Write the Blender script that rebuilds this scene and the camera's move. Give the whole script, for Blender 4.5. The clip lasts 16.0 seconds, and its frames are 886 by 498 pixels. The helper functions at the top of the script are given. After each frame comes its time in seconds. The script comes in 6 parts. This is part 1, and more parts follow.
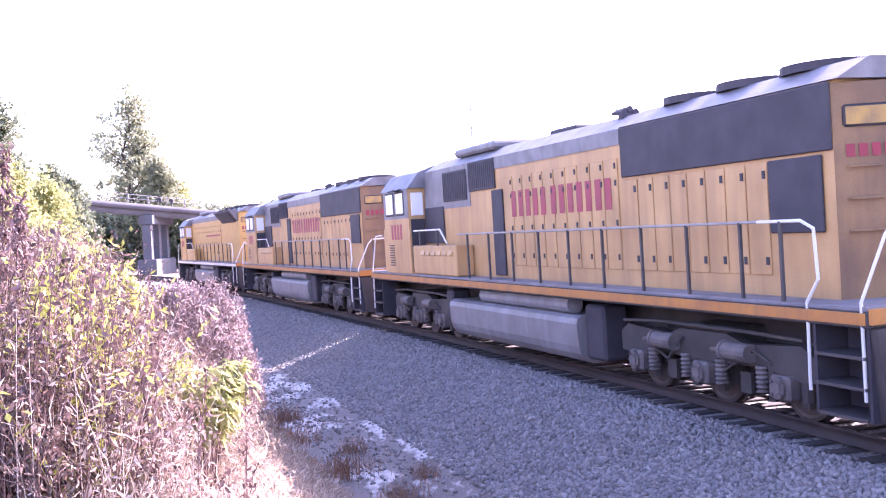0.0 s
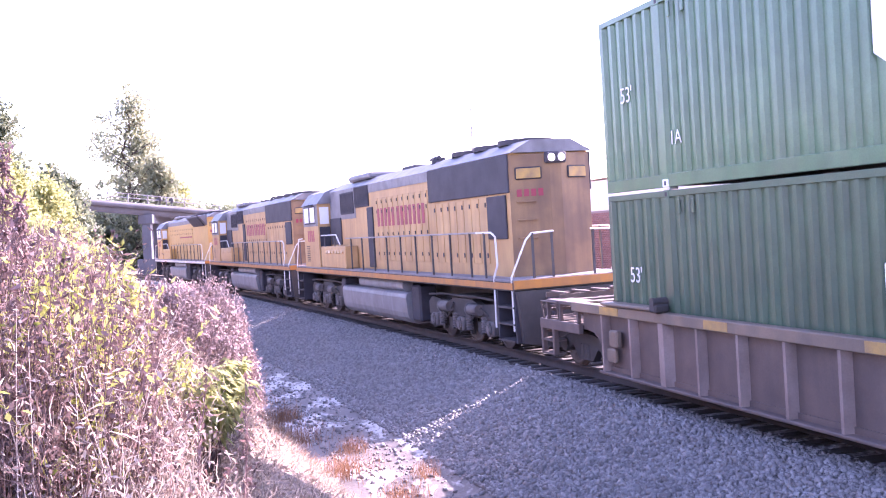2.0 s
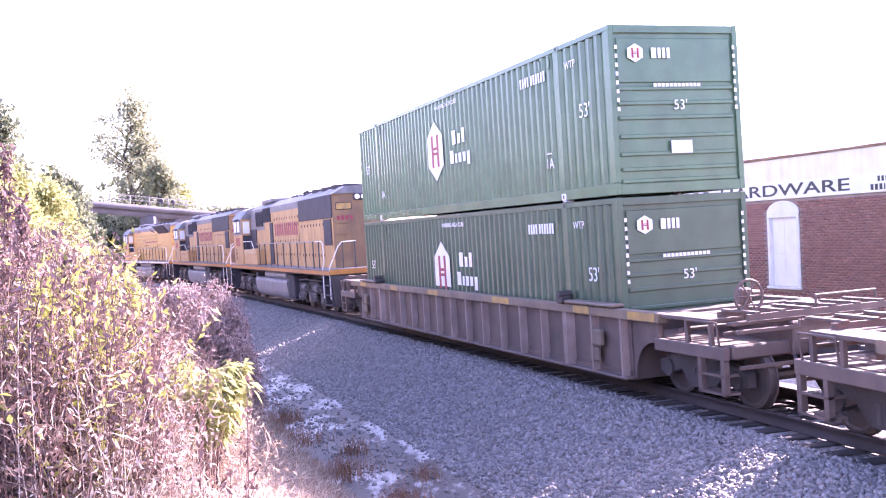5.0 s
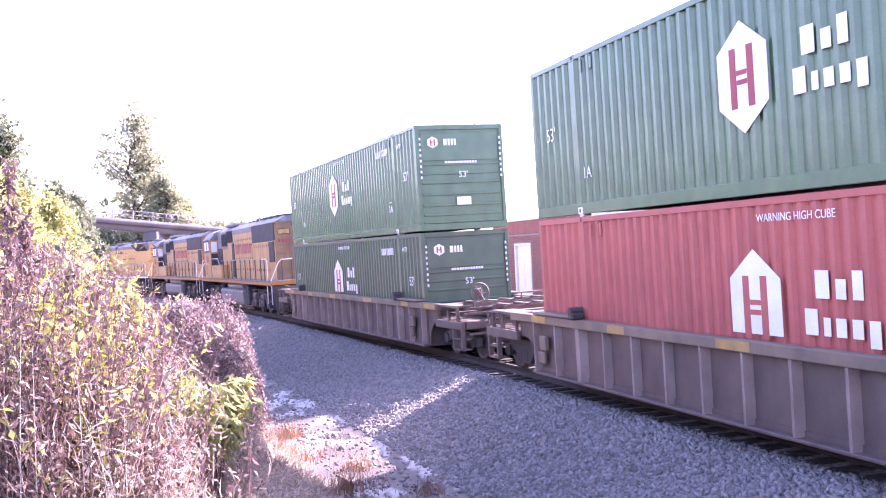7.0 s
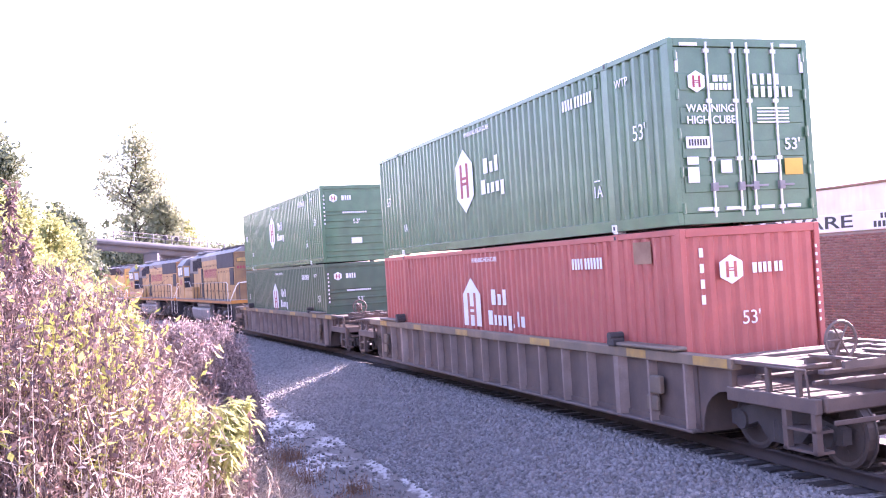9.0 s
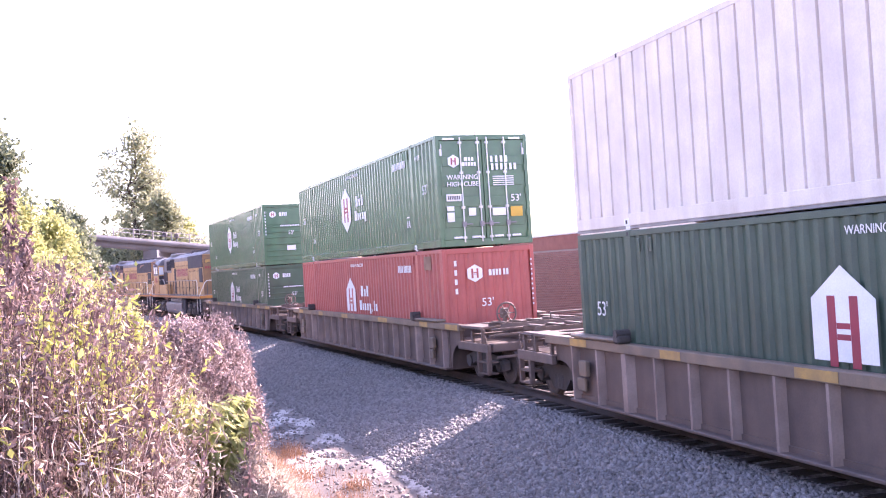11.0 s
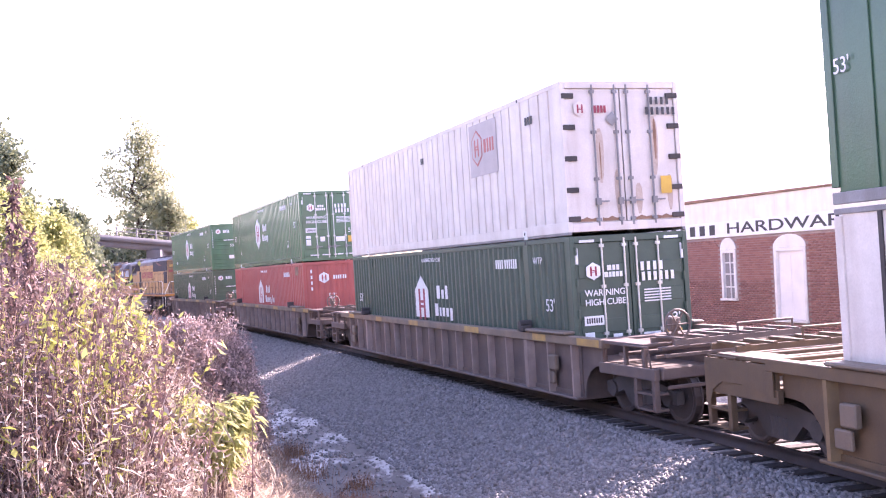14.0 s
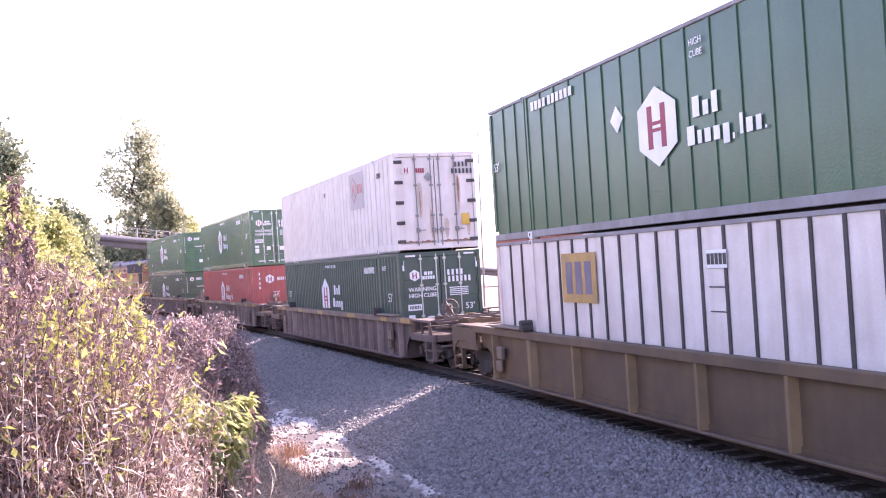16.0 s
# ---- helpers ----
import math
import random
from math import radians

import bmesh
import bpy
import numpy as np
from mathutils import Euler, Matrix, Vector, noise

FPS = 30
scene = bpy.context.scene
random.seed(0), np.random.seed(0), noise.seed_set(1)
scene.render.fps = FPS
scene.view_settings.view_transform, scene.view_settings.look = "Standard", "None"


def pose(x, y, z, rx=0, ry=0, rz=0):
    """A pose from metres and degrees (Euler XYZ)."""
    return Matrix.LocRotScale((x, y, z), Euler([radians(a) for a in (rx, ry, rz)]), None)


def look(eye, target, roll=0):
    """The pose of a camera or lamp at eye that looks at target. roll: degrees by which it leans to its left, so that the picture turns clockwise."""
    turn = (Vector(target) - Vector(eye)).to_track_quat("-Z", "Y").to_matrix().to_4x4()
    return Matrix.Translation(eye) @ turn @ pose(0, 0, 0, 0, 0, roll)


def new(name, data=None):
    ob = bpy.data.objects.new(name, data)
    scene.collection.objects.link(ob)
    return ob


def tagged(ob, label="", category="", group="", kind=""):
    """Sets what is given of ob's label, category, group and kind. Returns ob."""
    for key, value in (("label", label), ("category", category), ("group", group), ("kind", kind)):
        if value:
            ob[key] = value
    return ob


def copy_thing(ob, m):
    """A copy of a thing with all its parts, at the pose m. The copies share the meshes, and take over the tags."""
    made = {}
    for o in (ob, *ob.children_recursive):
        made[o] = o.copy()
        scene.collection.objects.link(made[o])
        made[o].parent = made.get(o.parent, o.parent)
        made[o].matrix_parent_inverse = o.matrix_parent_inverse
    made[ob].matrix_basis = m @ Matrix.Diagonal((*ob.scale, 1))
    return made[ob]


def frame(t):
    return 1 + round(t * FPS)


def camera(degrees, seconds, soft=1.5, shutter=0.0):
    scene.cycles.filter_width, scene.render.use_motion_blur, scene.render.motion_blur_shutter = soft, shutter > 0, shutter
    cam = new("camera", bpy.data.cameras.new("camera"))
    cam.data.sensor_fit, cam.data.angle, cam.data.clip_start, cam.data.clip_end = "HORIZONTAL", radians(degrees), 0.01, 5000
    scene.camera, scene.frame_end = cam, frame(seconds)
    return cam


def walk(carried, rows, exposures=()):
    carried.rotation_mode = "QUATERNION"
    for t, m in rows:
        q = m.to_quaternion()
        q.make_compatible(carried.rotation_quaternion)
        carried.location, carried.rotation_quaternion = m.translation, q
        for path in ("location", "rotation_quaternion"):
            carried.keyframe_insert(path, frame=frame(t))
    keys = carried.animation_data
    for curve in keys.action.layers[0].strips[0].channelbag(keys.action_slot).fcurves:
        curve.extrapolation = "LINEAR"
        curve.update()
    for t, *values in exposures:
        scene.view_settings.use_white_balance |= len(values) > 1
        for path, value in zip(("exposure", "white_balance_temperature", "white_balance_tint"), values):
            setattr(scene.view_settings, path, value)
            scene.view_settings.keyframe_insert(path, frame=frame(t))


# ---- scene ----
# ---- camera ----
LENS = 47.396
EYE = (0.0, 0.0, 2.69)
ROLL = -2.391
# seconds, turn to the left and tilt up, degrees
AIM = [(0.0, 0.0, -0.80), (1.0, 0.0, -0.81), (2.0, 0.0, -0.829), (3.0, 0.02, -0.829), (4.0, 0.04, -0.829), (4.6, 0.06, -0.78),
       (6.3, 0.166, -0.171), (6.5, 0.172, -0.02), (7.0, 0.196, 0.156), (7.5, 0.148, 0.079), (8.0, 0.125, 0.351), (8.5, 0.148, 0.964),
       (9.0, 0.18, 1.381), (9.4, 0.18, 1.36), (11.3, 0.17, 1.186), (11.7, 0.20, 1.186), (12.0, 0.32, 1.186), (12.5, 0.343, 1.186), (16.0, 0.343, 1.165)]


def aim(left, up):
    a, b = radians(left), radians(up)
    return look(EYE, (EYE[0] - math.sin(a) * math.cos(b), EYE[1] + math.cos(a) * math.cos(b), EYE[2] + math.sin(b)), ROLL)


cam = camera(LENS, 16.0, soft=1.12)
walk(cam, [(t, aim(a, b)) for t, a, b in AIM], [(0.0, 2.60, 5980, 51), (3.5, 2.70, 6120, 56), (9.0, 2.62, 6180, 52), (11.5, 2.38, 6500, 46), (13.5, 2.35, 6540, 46), (16.0, 2.22, 6580, 47)])

# ---- light ----
SUN_ELEVATION, SUN_AZIMUTH = radians(31), radians(44.0)
world = bpy.data.worlds.new("sky")
world.use_nodes = True
sky = world.node_tree.nodes.new("ShaderNodeTexSky")
sky.sky_type, sky.sun_disc = "NISHITA", False
sky.sun_elevation, sky.sun_rotation = SUN_ELEVATION, SUN_AZIMUTH
sky.dust_density, sky.air_density = 1.5, 1.0
background = world.node_tree.nodes["Background"]
background.inputs["Strength"].default_value = 0.15
world.node_tree.links.new(sky.outputs["Color"], background.inputs["Color"])
scene.world = world
sun = new("sun", bpy.data.lights.new("sun", "SUN"))
sun.data.energy, sun.data.angle, sun.data.color = 5.0, radians(0.5), (1.0, 0.93, 0.82)
sun.matrix_basis = look((math.sin(SUN_AZIMUTH) * math.cos(SUN_ELEVATION) * 50, math.cos(SUN_AZIMUTH) * math.cos(SUN_ELEVATION) * 50, math.sin(SUN_ELEVATION) * 50), (0, 0, 0))

# ---- track: an easing curve, s metres along it from the point ahead of the camera ----
TRACK_Y, TRACK_HEADING = 29.510, 1.92770
BEND = (0.0015446, -8.6947e-05, 2.924e-06, -1.3628e-08)
GRADE, CANT = 0.00025296, 0.021492


def track(s):
    u = np.linspace(0.0, s, 81)
    a = TRACK_HEADING + BEND[0] * u + BEND[1] * u ** 2 / 2 + BEND[2] * u ** 3 / 3 + BEND[3] * u ** 4 / 4
    c, d = np.cos(a), np.sin(a)
    return Vector((float(((c[1:] + c[:-1]) / 2).sum() * s / 80), float(TRACK_Y + ((d[1:] + d[:-1]) / 2).sum() * s / 80), GRADE * s))


def heading(s):
    return TRACK_HEADING + BEND[0] * s + BEND[1] * s ** 2 / 2 + BEND[2] * s ** 3 / 3 + BEND[3] * s ** 4 / 4


def on_track(s, half):
    """The pose of a body whose bogies stand half a bogie distance before and behind s."""
    a, b = track(s + half), track(s - half)
    fx = (a - b).normalized()
    lf = Vector((-fx.y, fx.x, 0)).normalized()
    up = fx.cross(lf)
    c, d = math.cos(CANT), math.sin(CANT)
    lf2, up2 = lf * c - up * d, up * c + lf * d
    m = Matrix((fx, lf2, up2)).transposed().to_4x4()
    m.translation = (a + b) / 2
    return m


def beside(s, u, z):
    """A point u metres to the left of the track."""
    p, h = track(s), heading(s)
    return Vector((p.x - math.sin(h) * u, p.y + math.cos(h) * u, z))


def travel(t):
    d = t - 8
    return -32.372 + 5.5238 * t + 0.028087 * d * d / 2 + -0.0058913 * d ** 3 / 6


# ---- materials ----
def mat(name, c1, c2=None, rough=0.6, metal=0.0, scale=2.0, bump=0.15, fine=40.0, streak=0.0, dirt=(0.10, 0.08, 0.07), island=False, piece=False, thin=0.0, coat=0.0):
    """A surface with variation at two scales; streak: rain-washed dirt; island, piece: each loose piece or object has its own tone."""
    m = bpy.data.materials.new(name)
    m.use_nodes = True
    nt = m.node_tree
    N, L = nt.nodes, nt.links
    b = N["Principled BSDF"]
    c2 = c2 or tuple(v * 0.72 for v in c1)

    def mix(kind, fac, a, c):
        n = N.new("ShaderNodeMix")
        n.data_type, n.blend_type = "RGBA", kind
        for key, value in ((0, fac), (6, a), (7, c)):
            if hasattr(value, "is_linked"):
                L.new(value, n.inputs[key])
            else:
                n.inputs[key].default_value = value if key == 0 else (*value, 1)
        return n.outputs[2]

    def spots(size, detail, low, high, stretch=None):
        t = N.new("ShaderNodeTexCoord")
        src = t.outputs["Object"]
        if stretch:
            p = N.new("ShaderNodeMapping")
            p.inputs["Scale"].default_value = stretch
            L.new(src, p.inputs["Vector"])
            src = p.outputs["Vector"]
        n = N.new("ShaderNodeTexNoise")
        n.inputs["Scale"].default_value, n.inputs["Detail"].default_value = size, detail
        L.new(src, n.inputs["Vector"])
        r = N.new("ShaderNodeMapRange")
        r.inputs["From Min"].default_value, r.inputs["From Max"].default_value = low, high
        L.new(n.outputs["Fac"], r.inputs["Value"])
        return r.outputs["Result"], n.outputs["Fac"]

    big, _ = spots(scale, 5, 0.35, 0.68)
    small, raw = spots(fine, 4, 0.3, 0.72)
    if island or piece:
        g = N.new("ShaderNodeNewGeometry" if island else "ShaderNodeObjectInfo")
        col = mix("MIX", g.outputs["Random Per Island" if island else "Random"], c1, c2)
        k = N.new("ShaderNodeMath")
        k.operation = "MULTIPLY"
        k.inputs[1].default_value = 0.3
        L.new(big, k.inputs[0])
        col = mix("MIX", k.outputs[0], col, c2)
    else:
        col = mix("MIX", big, c1, c2)
    k = N.new("ShaderNodeMath")
    k.operation = "MULTIPLY"
    k.inputs[1].default_value = 0.22
    L.new(small, k.inputs[0])
    col = mix("MIX", k.outputs[0], col, tuple(v * 0.6 for v in c2))
    if streak:
        s, _ = spots(1.0, 5, 0.42, 0.85, (4.5, 4.5, 0.4))
        q = N.new("ShaderNodeMath")
        q.operation = "MULTIPLY"
        q.inputs[1].default_value = streak
        L.new(s, q.inputs[0])
        col = mix("MIX", q.outputs[0], col, dirt)
    L.new(col, b.inputs["Base Color"])
    b.inputs["Roughness"].default_value, b.inputs["Metallic"].default_value = rough, metal
    b.inputs["Coat Weight"].default_value = coat
    if bump:
        n = N.new("ShaderNodeBump")
        n.inputs["Strength"].default_value, n.inputs["Distance"].default_value = bump, 0.02
        L.new(raw, n.inputs["Height"])
        L.new(n.outputs["Normal"], b.inputs["Normal"])
    if thin:
        t = N.new("ShaderNodeBsdfTranslucent")
        L.new(col, t.inputs["Color"])
        x = N.new("ShaderNodeMixShader")
        x.inputs[0].default_value = thin
        L.new(b.outputs[0], x.inputs[1])
        L.new(t.outputs[0], x.inputs[2])
        L.new(x.outputs[0], N["Material Output"].inputs["Surface"])
    return m


M_YELLOW = mat("armour_yellow_paint", (0.58, 0.345, 0.145), (0.43, 0.245, 0.10), 0.5, scale=0.9, streak=0.45, dirt=(0.17, 0.09, 0.055))
M_DARKYELLOW = mat("streaked_dark_yellow_paint", (0.33, 0.19, 0.085), (0.20, 0.115, 0.065), 0.6, scale=1.3, streak=0.6, dirt=(0.09, 0.055, 0.045))
M_BRIGHT = mat("clean_yellow_paint", (0.62, 0.36, 0.10), (0.54, 0.30, 0.09), 0.4, streak=0.1, dirt=(0.2, 0.13, 0.07))
M_ROOFGREY = mat("harbor_grey_paint", (0.24, 0.23, 0.24), (0.15, 0.14, 0.15), 0.55, streak=0.35, dirt=(0.09, 0.08, 0.08))
M_TANK = mat("tank_grey_paint", (0.28, 0.27, 0.28), (0.20, 0.19, 0.19), 0.5, streak=0.45, dirt=(0.11, 0.09, 0.08))
M_DARK = mat("dark_grille", (0.035, 0.03, 0.04), (0.055, 0.05, 0.06), 0.7, fine=90)
M_TRUCK = mat("grimy_truck_steel", (0.075, 0.064, 0.06), (0.045, 0.038, 0.036), 0.75)
# bogie fittings lighter than the frames, as sunlit highlights painted in
M_LITSTEEL = mat("highlit_cast_steel", (0.17, 0.145, 0.135), (0.10, 0.085, 0.08), 0.7, scale=3.0)
M_RAILGREY = mat("scuffed_handrail_paint", (0.36, 0.33, 0.31), (0.24, 0.21, 0.20), 0.5)
M_WHEEL = mat("wheel_steel", (0.11, 0.09, 0.08), (0.07, 0.055, 0.05), 0.6, metal=0.4)
M_RAIL_WHITE = mat("white_handrail_paint", (0.78, 0.77, 0.74), (0.66, 0.64, 0.6), 0.4)
M_POST = mat("dirty_stanchion_paint", (0.09, 0.08, 0.08), (0.06, 0.05, 0.05), 0.6)
M_RED = mat("red_letter_paint", (0.36, 0.04, 0.065), (0.28, 0.04, 0.06), 0.5)
M_FADED = mat("faded_amber_panel", (0.52, 0.31, 0.09), (0.40, 0.24, 0.09), 0.6, streak=0.3)
M_PALE = mat("white_decal", (0.82, 0.82, 0.82), (0.7, 0.7, 0.7), 0.45)
M_BLACKTXT = mat("black_letter_paint", (0.03, 0.03, 0.035), (0.05, 0.05, 0.05), 0.5)
M_ORANGE = mat("sill_stripe_paint", (0.55, 0.22, 0.04), (0.42, 0.17, 0.05), 0.5, streak=0.4)
M_GREEN = mat("green_container_paint", (0.08, 0.18, 0.096), (0.06, 0.14, 0.076), 0.27, streak=0.25, dirt=(0.11, 0.12, 0.10), coat=0.25)
M_MIDGREEN = mat("aged_green_container_paint", (0.064, 0.125, 0.074), (0.05, 0.097, 0.06), 0.36, streak=0.3, dirt=(0.10, 0.10, 0.085), coat=0.15)
M_DEEPGREEN = mat("dark_green_container_paint", (0.055, 0.096, 0.07), (0.044, 0.076, 0.056), 0.42, streak=0.25, dirt=(0.09, 0.09, 0.08))
M_PANELGREEN = mat("green_panel_paint", (0.058, 0.135, 0.08), (0.046, 0.105, 0.065), 0.2, streak=0.2, dirt=(0.12, 0.13, 0.1), scale=0.8)
M_CRED = mat("red_container_paint", (0.48, 0.115, 0.095), (0.41, 0.095, 0.08), 0.45, streak=0.25, dirt=(0.25, 0.1, 0.08))
M_CWHITE = mat("white_container_paint", (0.73, 0.66, 0.61), (0.63, 0.56, 0.51), 0.5, streak=0.35, dirt=(0.38, 0.28, 0.22))
M_RUST = mat("rust_stain", (0.2, 0.1, 0.06), (0.34, 0.2, 0.13), 0.8, fine=70)
# ribs paler than their cars: light caught on the edges is in the colour
M_WELLRIB = mat("edge_lit_rib_paint", (0.35, 0.26, 0.225), (0.23, 0.165, 0.14), 0.6, streak=0.35)
M_OCHRERIB = mat("edge_lit_ochre_rib_paint", (0.28, 0.18, 0.09), (0.2, 0.13, 0.07), 0.6, streak=0.3)
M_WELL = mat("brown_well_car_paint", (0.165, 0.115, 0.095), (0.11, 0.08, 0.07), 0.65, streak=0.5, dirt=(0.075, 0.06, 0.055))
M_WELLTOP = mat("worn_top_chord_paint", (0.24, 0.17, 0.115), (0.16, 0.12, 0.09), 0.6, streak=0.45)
M_POSTER = mat("faded_poster_film", (0.46, 0.40, 0.40), (0.38, 0.33, 0.33), 0.5)
M_STAIN = mat("pale_rust_wash", (0.58, 0.47, 0.39), (0.40, 0.28, 0.21), 0.8, scale=5.0, streak=0.6, dirt=(0.62, 0.54, 0.48))
M_OCHRE = mat("ochre_well_car_paint", (0.15, 0.094, 0.05), (0.105, 0.067, 0.04), 0.6, streak=0.5, dirt=(0.07, 0.052, 0.04))
M_STRIPE = mat("faded_yellow_stripe", (0.52, 0.31, 0.08), (0.34, 0.21, 0.09), 0.55, scale=4.0, streak=0.4)
M_YLABEL = mat("amber_placard", (0.7, 0.42, 0.06), (0.6, 0.35, 0.05), 0.5)
M_BLUE = mat("blue_placard_mark", (0.13, 0.115, 0.18), (0.2, 0.16, 0.19), 0.6)
M_STEEL = mat("galvanised_rod", (0.62, 0.62, 0.6), (0.5, 0.5, 0.48), 0.35, metal=0.6)
M_RAIL = mat("rail_steel", (0.06, 0.042, 0.038), (0.04, 0.03, 0.028), 0.75)
M_TIE = mat("creosoted_tie", (0.034, 0.028, 0.027), (0.06, 0.05, 0.046), 0.9, piece=True, streak=0.0)
M_STONE = mat("ballast_stone", (0.36, 0.335, 0.315), (0.155, 0.145, 0.14), 0.75, island=True, fine=25)
M_BRICK = mat("old_red_brick", (0.34, 0.16, 0.125), (0.25, 0.11, 0.09), 0.8, piece=True)
M_BRICKREST = mat("red_brick_wall", (0.33, 0.125, 0.095), (0.25, 0.09, 0.07), 0.8, fine=12)
M_MORTAR = mat("mortar", (0.34, 0.26, 0.23), (0.27, 0.2, 0.18), 0.9)
M_STUCCO = mat("cream_parapet_paint", (0.86, 0.79, 0.68), (0.76, 0.68, 0.56), 0.8, streak=0.3, dirt=(0.4, 0.33, 0.27))
M_SIGN = mat("white_signboard_paint", (0.84, 0.83, 0.81), (0.76, 0.75, 0.73), 0.5)
M_TRIM = mat("white_wood_trim", (0.8, 0.79, 0.76), (0.68, 0.66, 0.62), 0.55)
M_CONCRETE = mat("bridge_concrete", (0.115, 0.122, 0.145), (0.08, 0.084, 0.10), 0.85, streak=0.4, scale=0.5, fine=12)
M_BARK = mat("bark", (0.10, 0.075, 0.06), (0.06, 0.045, 0.04), 0.9)
M_DARKLEAF = mat("dark_tree_leaves", (0.12, 0.15, 0.10), (0.20, 0.23, 0.13), 0.6, island=True, thin=0.4, bump=0)
# distant leaves, their tones lightened with the haze in front of them
M_HAZEDLEAF = mat("hazed_tree_leaves", (0.22, 0.25, 0.18), (0.36, 0.38, 0.22), 0.6, island=True, thin=0.5, bump=0)
M_YLEAF = mat("yellow_shrub_leaves", (0.54, 0.51, 0.21), (0.30, 0.34, 0.13), 0.6, island=True, thin=0.5, bump=0)
M_GLEAF = mat("green_weed_leaves", (0.20, 0.25, 0.05), (0.56, 0.54, 0.15), 0.6, island=True, thin=0.4, bump=0)
M_REDWEED = mat("russet_weed_leaves", (0.40, 0.255, 0.215), (0.055, 0.036, 0.036), 0.7, island=True, thin=0.3, bump=0)
M_PINKWEED = mat("pale_dry_weed", (0.86, 0.76, 0.67), (0.20, 0.15, 0.135), 0.7, island=True, thin=0.35, bump=0)
M_STRAW = mat("dry_straw", (0.74, 0.63, 0.50), (0.24, 0.17, 0.125), 0.7, island=True, thin=0.3, bump=0)
M_TWIG = mat("bramble_twigs", (0.09, 0.06, 0.06), (0.52, 0.39, 0.37), 0.75, island=True, thin=0.15, bump=0)
M_SPIRE = mat("dark_seed_heads", (0.05, 0.027, 0.03), (0.27, 0.17, 0.16), 0.8, island=True, thin=0.2, bump=0)
M_GRASS = mat("orange_dry_grass", (0.42, 0.22, 0.10), (0.30, 0.15, 0.09), 0.7, island=True, thin=0.3, bump=0)


def ground_material():
    m = mat("bank_soil", (0.28, 0.215, 0.17), (0.16, 0.12, 0.095), 0.9, scale=0.8, fine=9, bump=0.5)
    return m


def ditch_material():
    """Pale patches on dark mud: wet silt, and sky reflections put into the colour."""
    m = mat("silt_and_sky_patches", (0.12, 0.095, 0.08), (0.075, 0.06, 0.052), 0.6, scale=1.1, fine=14, bump=0.6)
    N, L = m.node_tree.nodes, m.node_tree.links
    b = N["Principled BSDF"]
    old = b.inputs["Base Color"].links[0].from_socket
    t, p, n, r, x = N.new("ShaderNodeTexCoord"), N.new("ShaderNodeMapping"), N.new("ShaderNodeTexNoise"), N.new("ShaderNodeMapRange"), N.new("ShaderNodeMix")
    p.inputs["Rotation"].default_value = (0, 0, radians(20))
    p.inputs["Scale"].default_value = (1.15, 0.5, 1.0)
    n.inputs["Scale"].default_value, n.inputs["Detail"].default_value, n.inputs["Roughness"].default_value = 1.0, 7, 0.65
    r.inputs["From Min"].default_value, r.inputs["From Max"].default_value = 0.50, 0.57
    L.new(t.outputs["Object"], p.inputs["Vector"])
    L.new(p.outputs["Vector"], n.inputs["Vector"])
    L.new(n.outputs["Fac"], r.inputs["Value"])
    x.data_type = "RGBA"
    L.new(r.outputs["Result"], x.inputs[0])
    L.new(old, x.inputs[6])
    x.inputs[7].default_value = (0.44, 0.41, 0.38, 1)
    L.new(x.outputs[2], b.inputs["Base Color"])
    return m


def gravel_material():
    """Crushed stone for the ground between and beyond the loose stones."""
    m = bpy.data.materials.new("gravel_bed")
    m.use_nodes = True
    nt = m.node_tree
    N, L = nt.nodes, nt.links
    b = N["Principled BSDF"]
    t = N.new("ShaderNodeTexCoord")
    v = N.new("ShaderNodeTexVoronoi")
    v.inputs["Scale"].default_value = 17
    L.new(t.outputs["Object"], v.inputs["Vector"])
    r = N.new("ShaderNodeValToRGB")
    r.color_ramp.elements[0].color, r.color_ramp.elements[1].color = (0.12, 0.112, 0.108, 1), (0.34, 0.32, 0.305, 1)
    L.new(v.outputs["Color"], r.inputs["Fac"])
    L.new(r.outputs["Color"], b.inputs["Base Color"])
    n = N.new("ShaderNodeBump")
    n.inputs["Strength"].default_value, n.inputs["Distance"].default_value = 0.9, 0.04
    n.invert = True
    L.new(v.outputs["Distance"], n.inputs["Height"])
    L.new(n.outputs["Normal"], b.inputs["Normal"])
    b.inputs["Roughness"].default_value = 0.85
    return m


def water_material():
    m = bpy.data.materials.new("shallow_ditch_water")
    m.use_nodes = True
    nt = m.node_tree
    b = nt.nodes["Principled BSDF"]
    b.inputs["Base Color"].default_value = (0.09, 0.075, 0.065, 1)
    b.inputs["Roughness"].default_value, b.inputs["IOR"].default_value = 0.06, 1.33
    t = nt.nodes.new("ShaderNodeTexCoord")
    n = nt.nodes.new("ShaderNodeTexNoise")
    n.inputs["Scale"].default_value, n.inputs["Detail"].default_value = 4.5, 4
    u = nt.nodes.new("ShaderNodeBump")
    u.inputs["Strength"].default_value, u.inputs["Distance"].default_value = 1.0, 0.16
    nt.links.new(t.outputs["Object"], n.inputs["Vector"])
    nt.links.new(n.outputs["Fac"], u.inputs["Height"])
    nt.links.new(u.outputs["Normal"], b.inputs["Normal"])
    return m


def glass_material():
    m = bpy.data.materials.new("window_glass")
    m.use_nodes = True
    b = m.node_tree.nodes["Principled BSDF"]
    b.inputs["Base Color"].default_value = (0.95, 0.97, 0.98, 1)
    b.inputs["Roughness"].default_value, b.inputs["Transmission Weight"].default_value, b.inputs["IOR"].default_value = 0.03, 1.0, 1.02
    return m


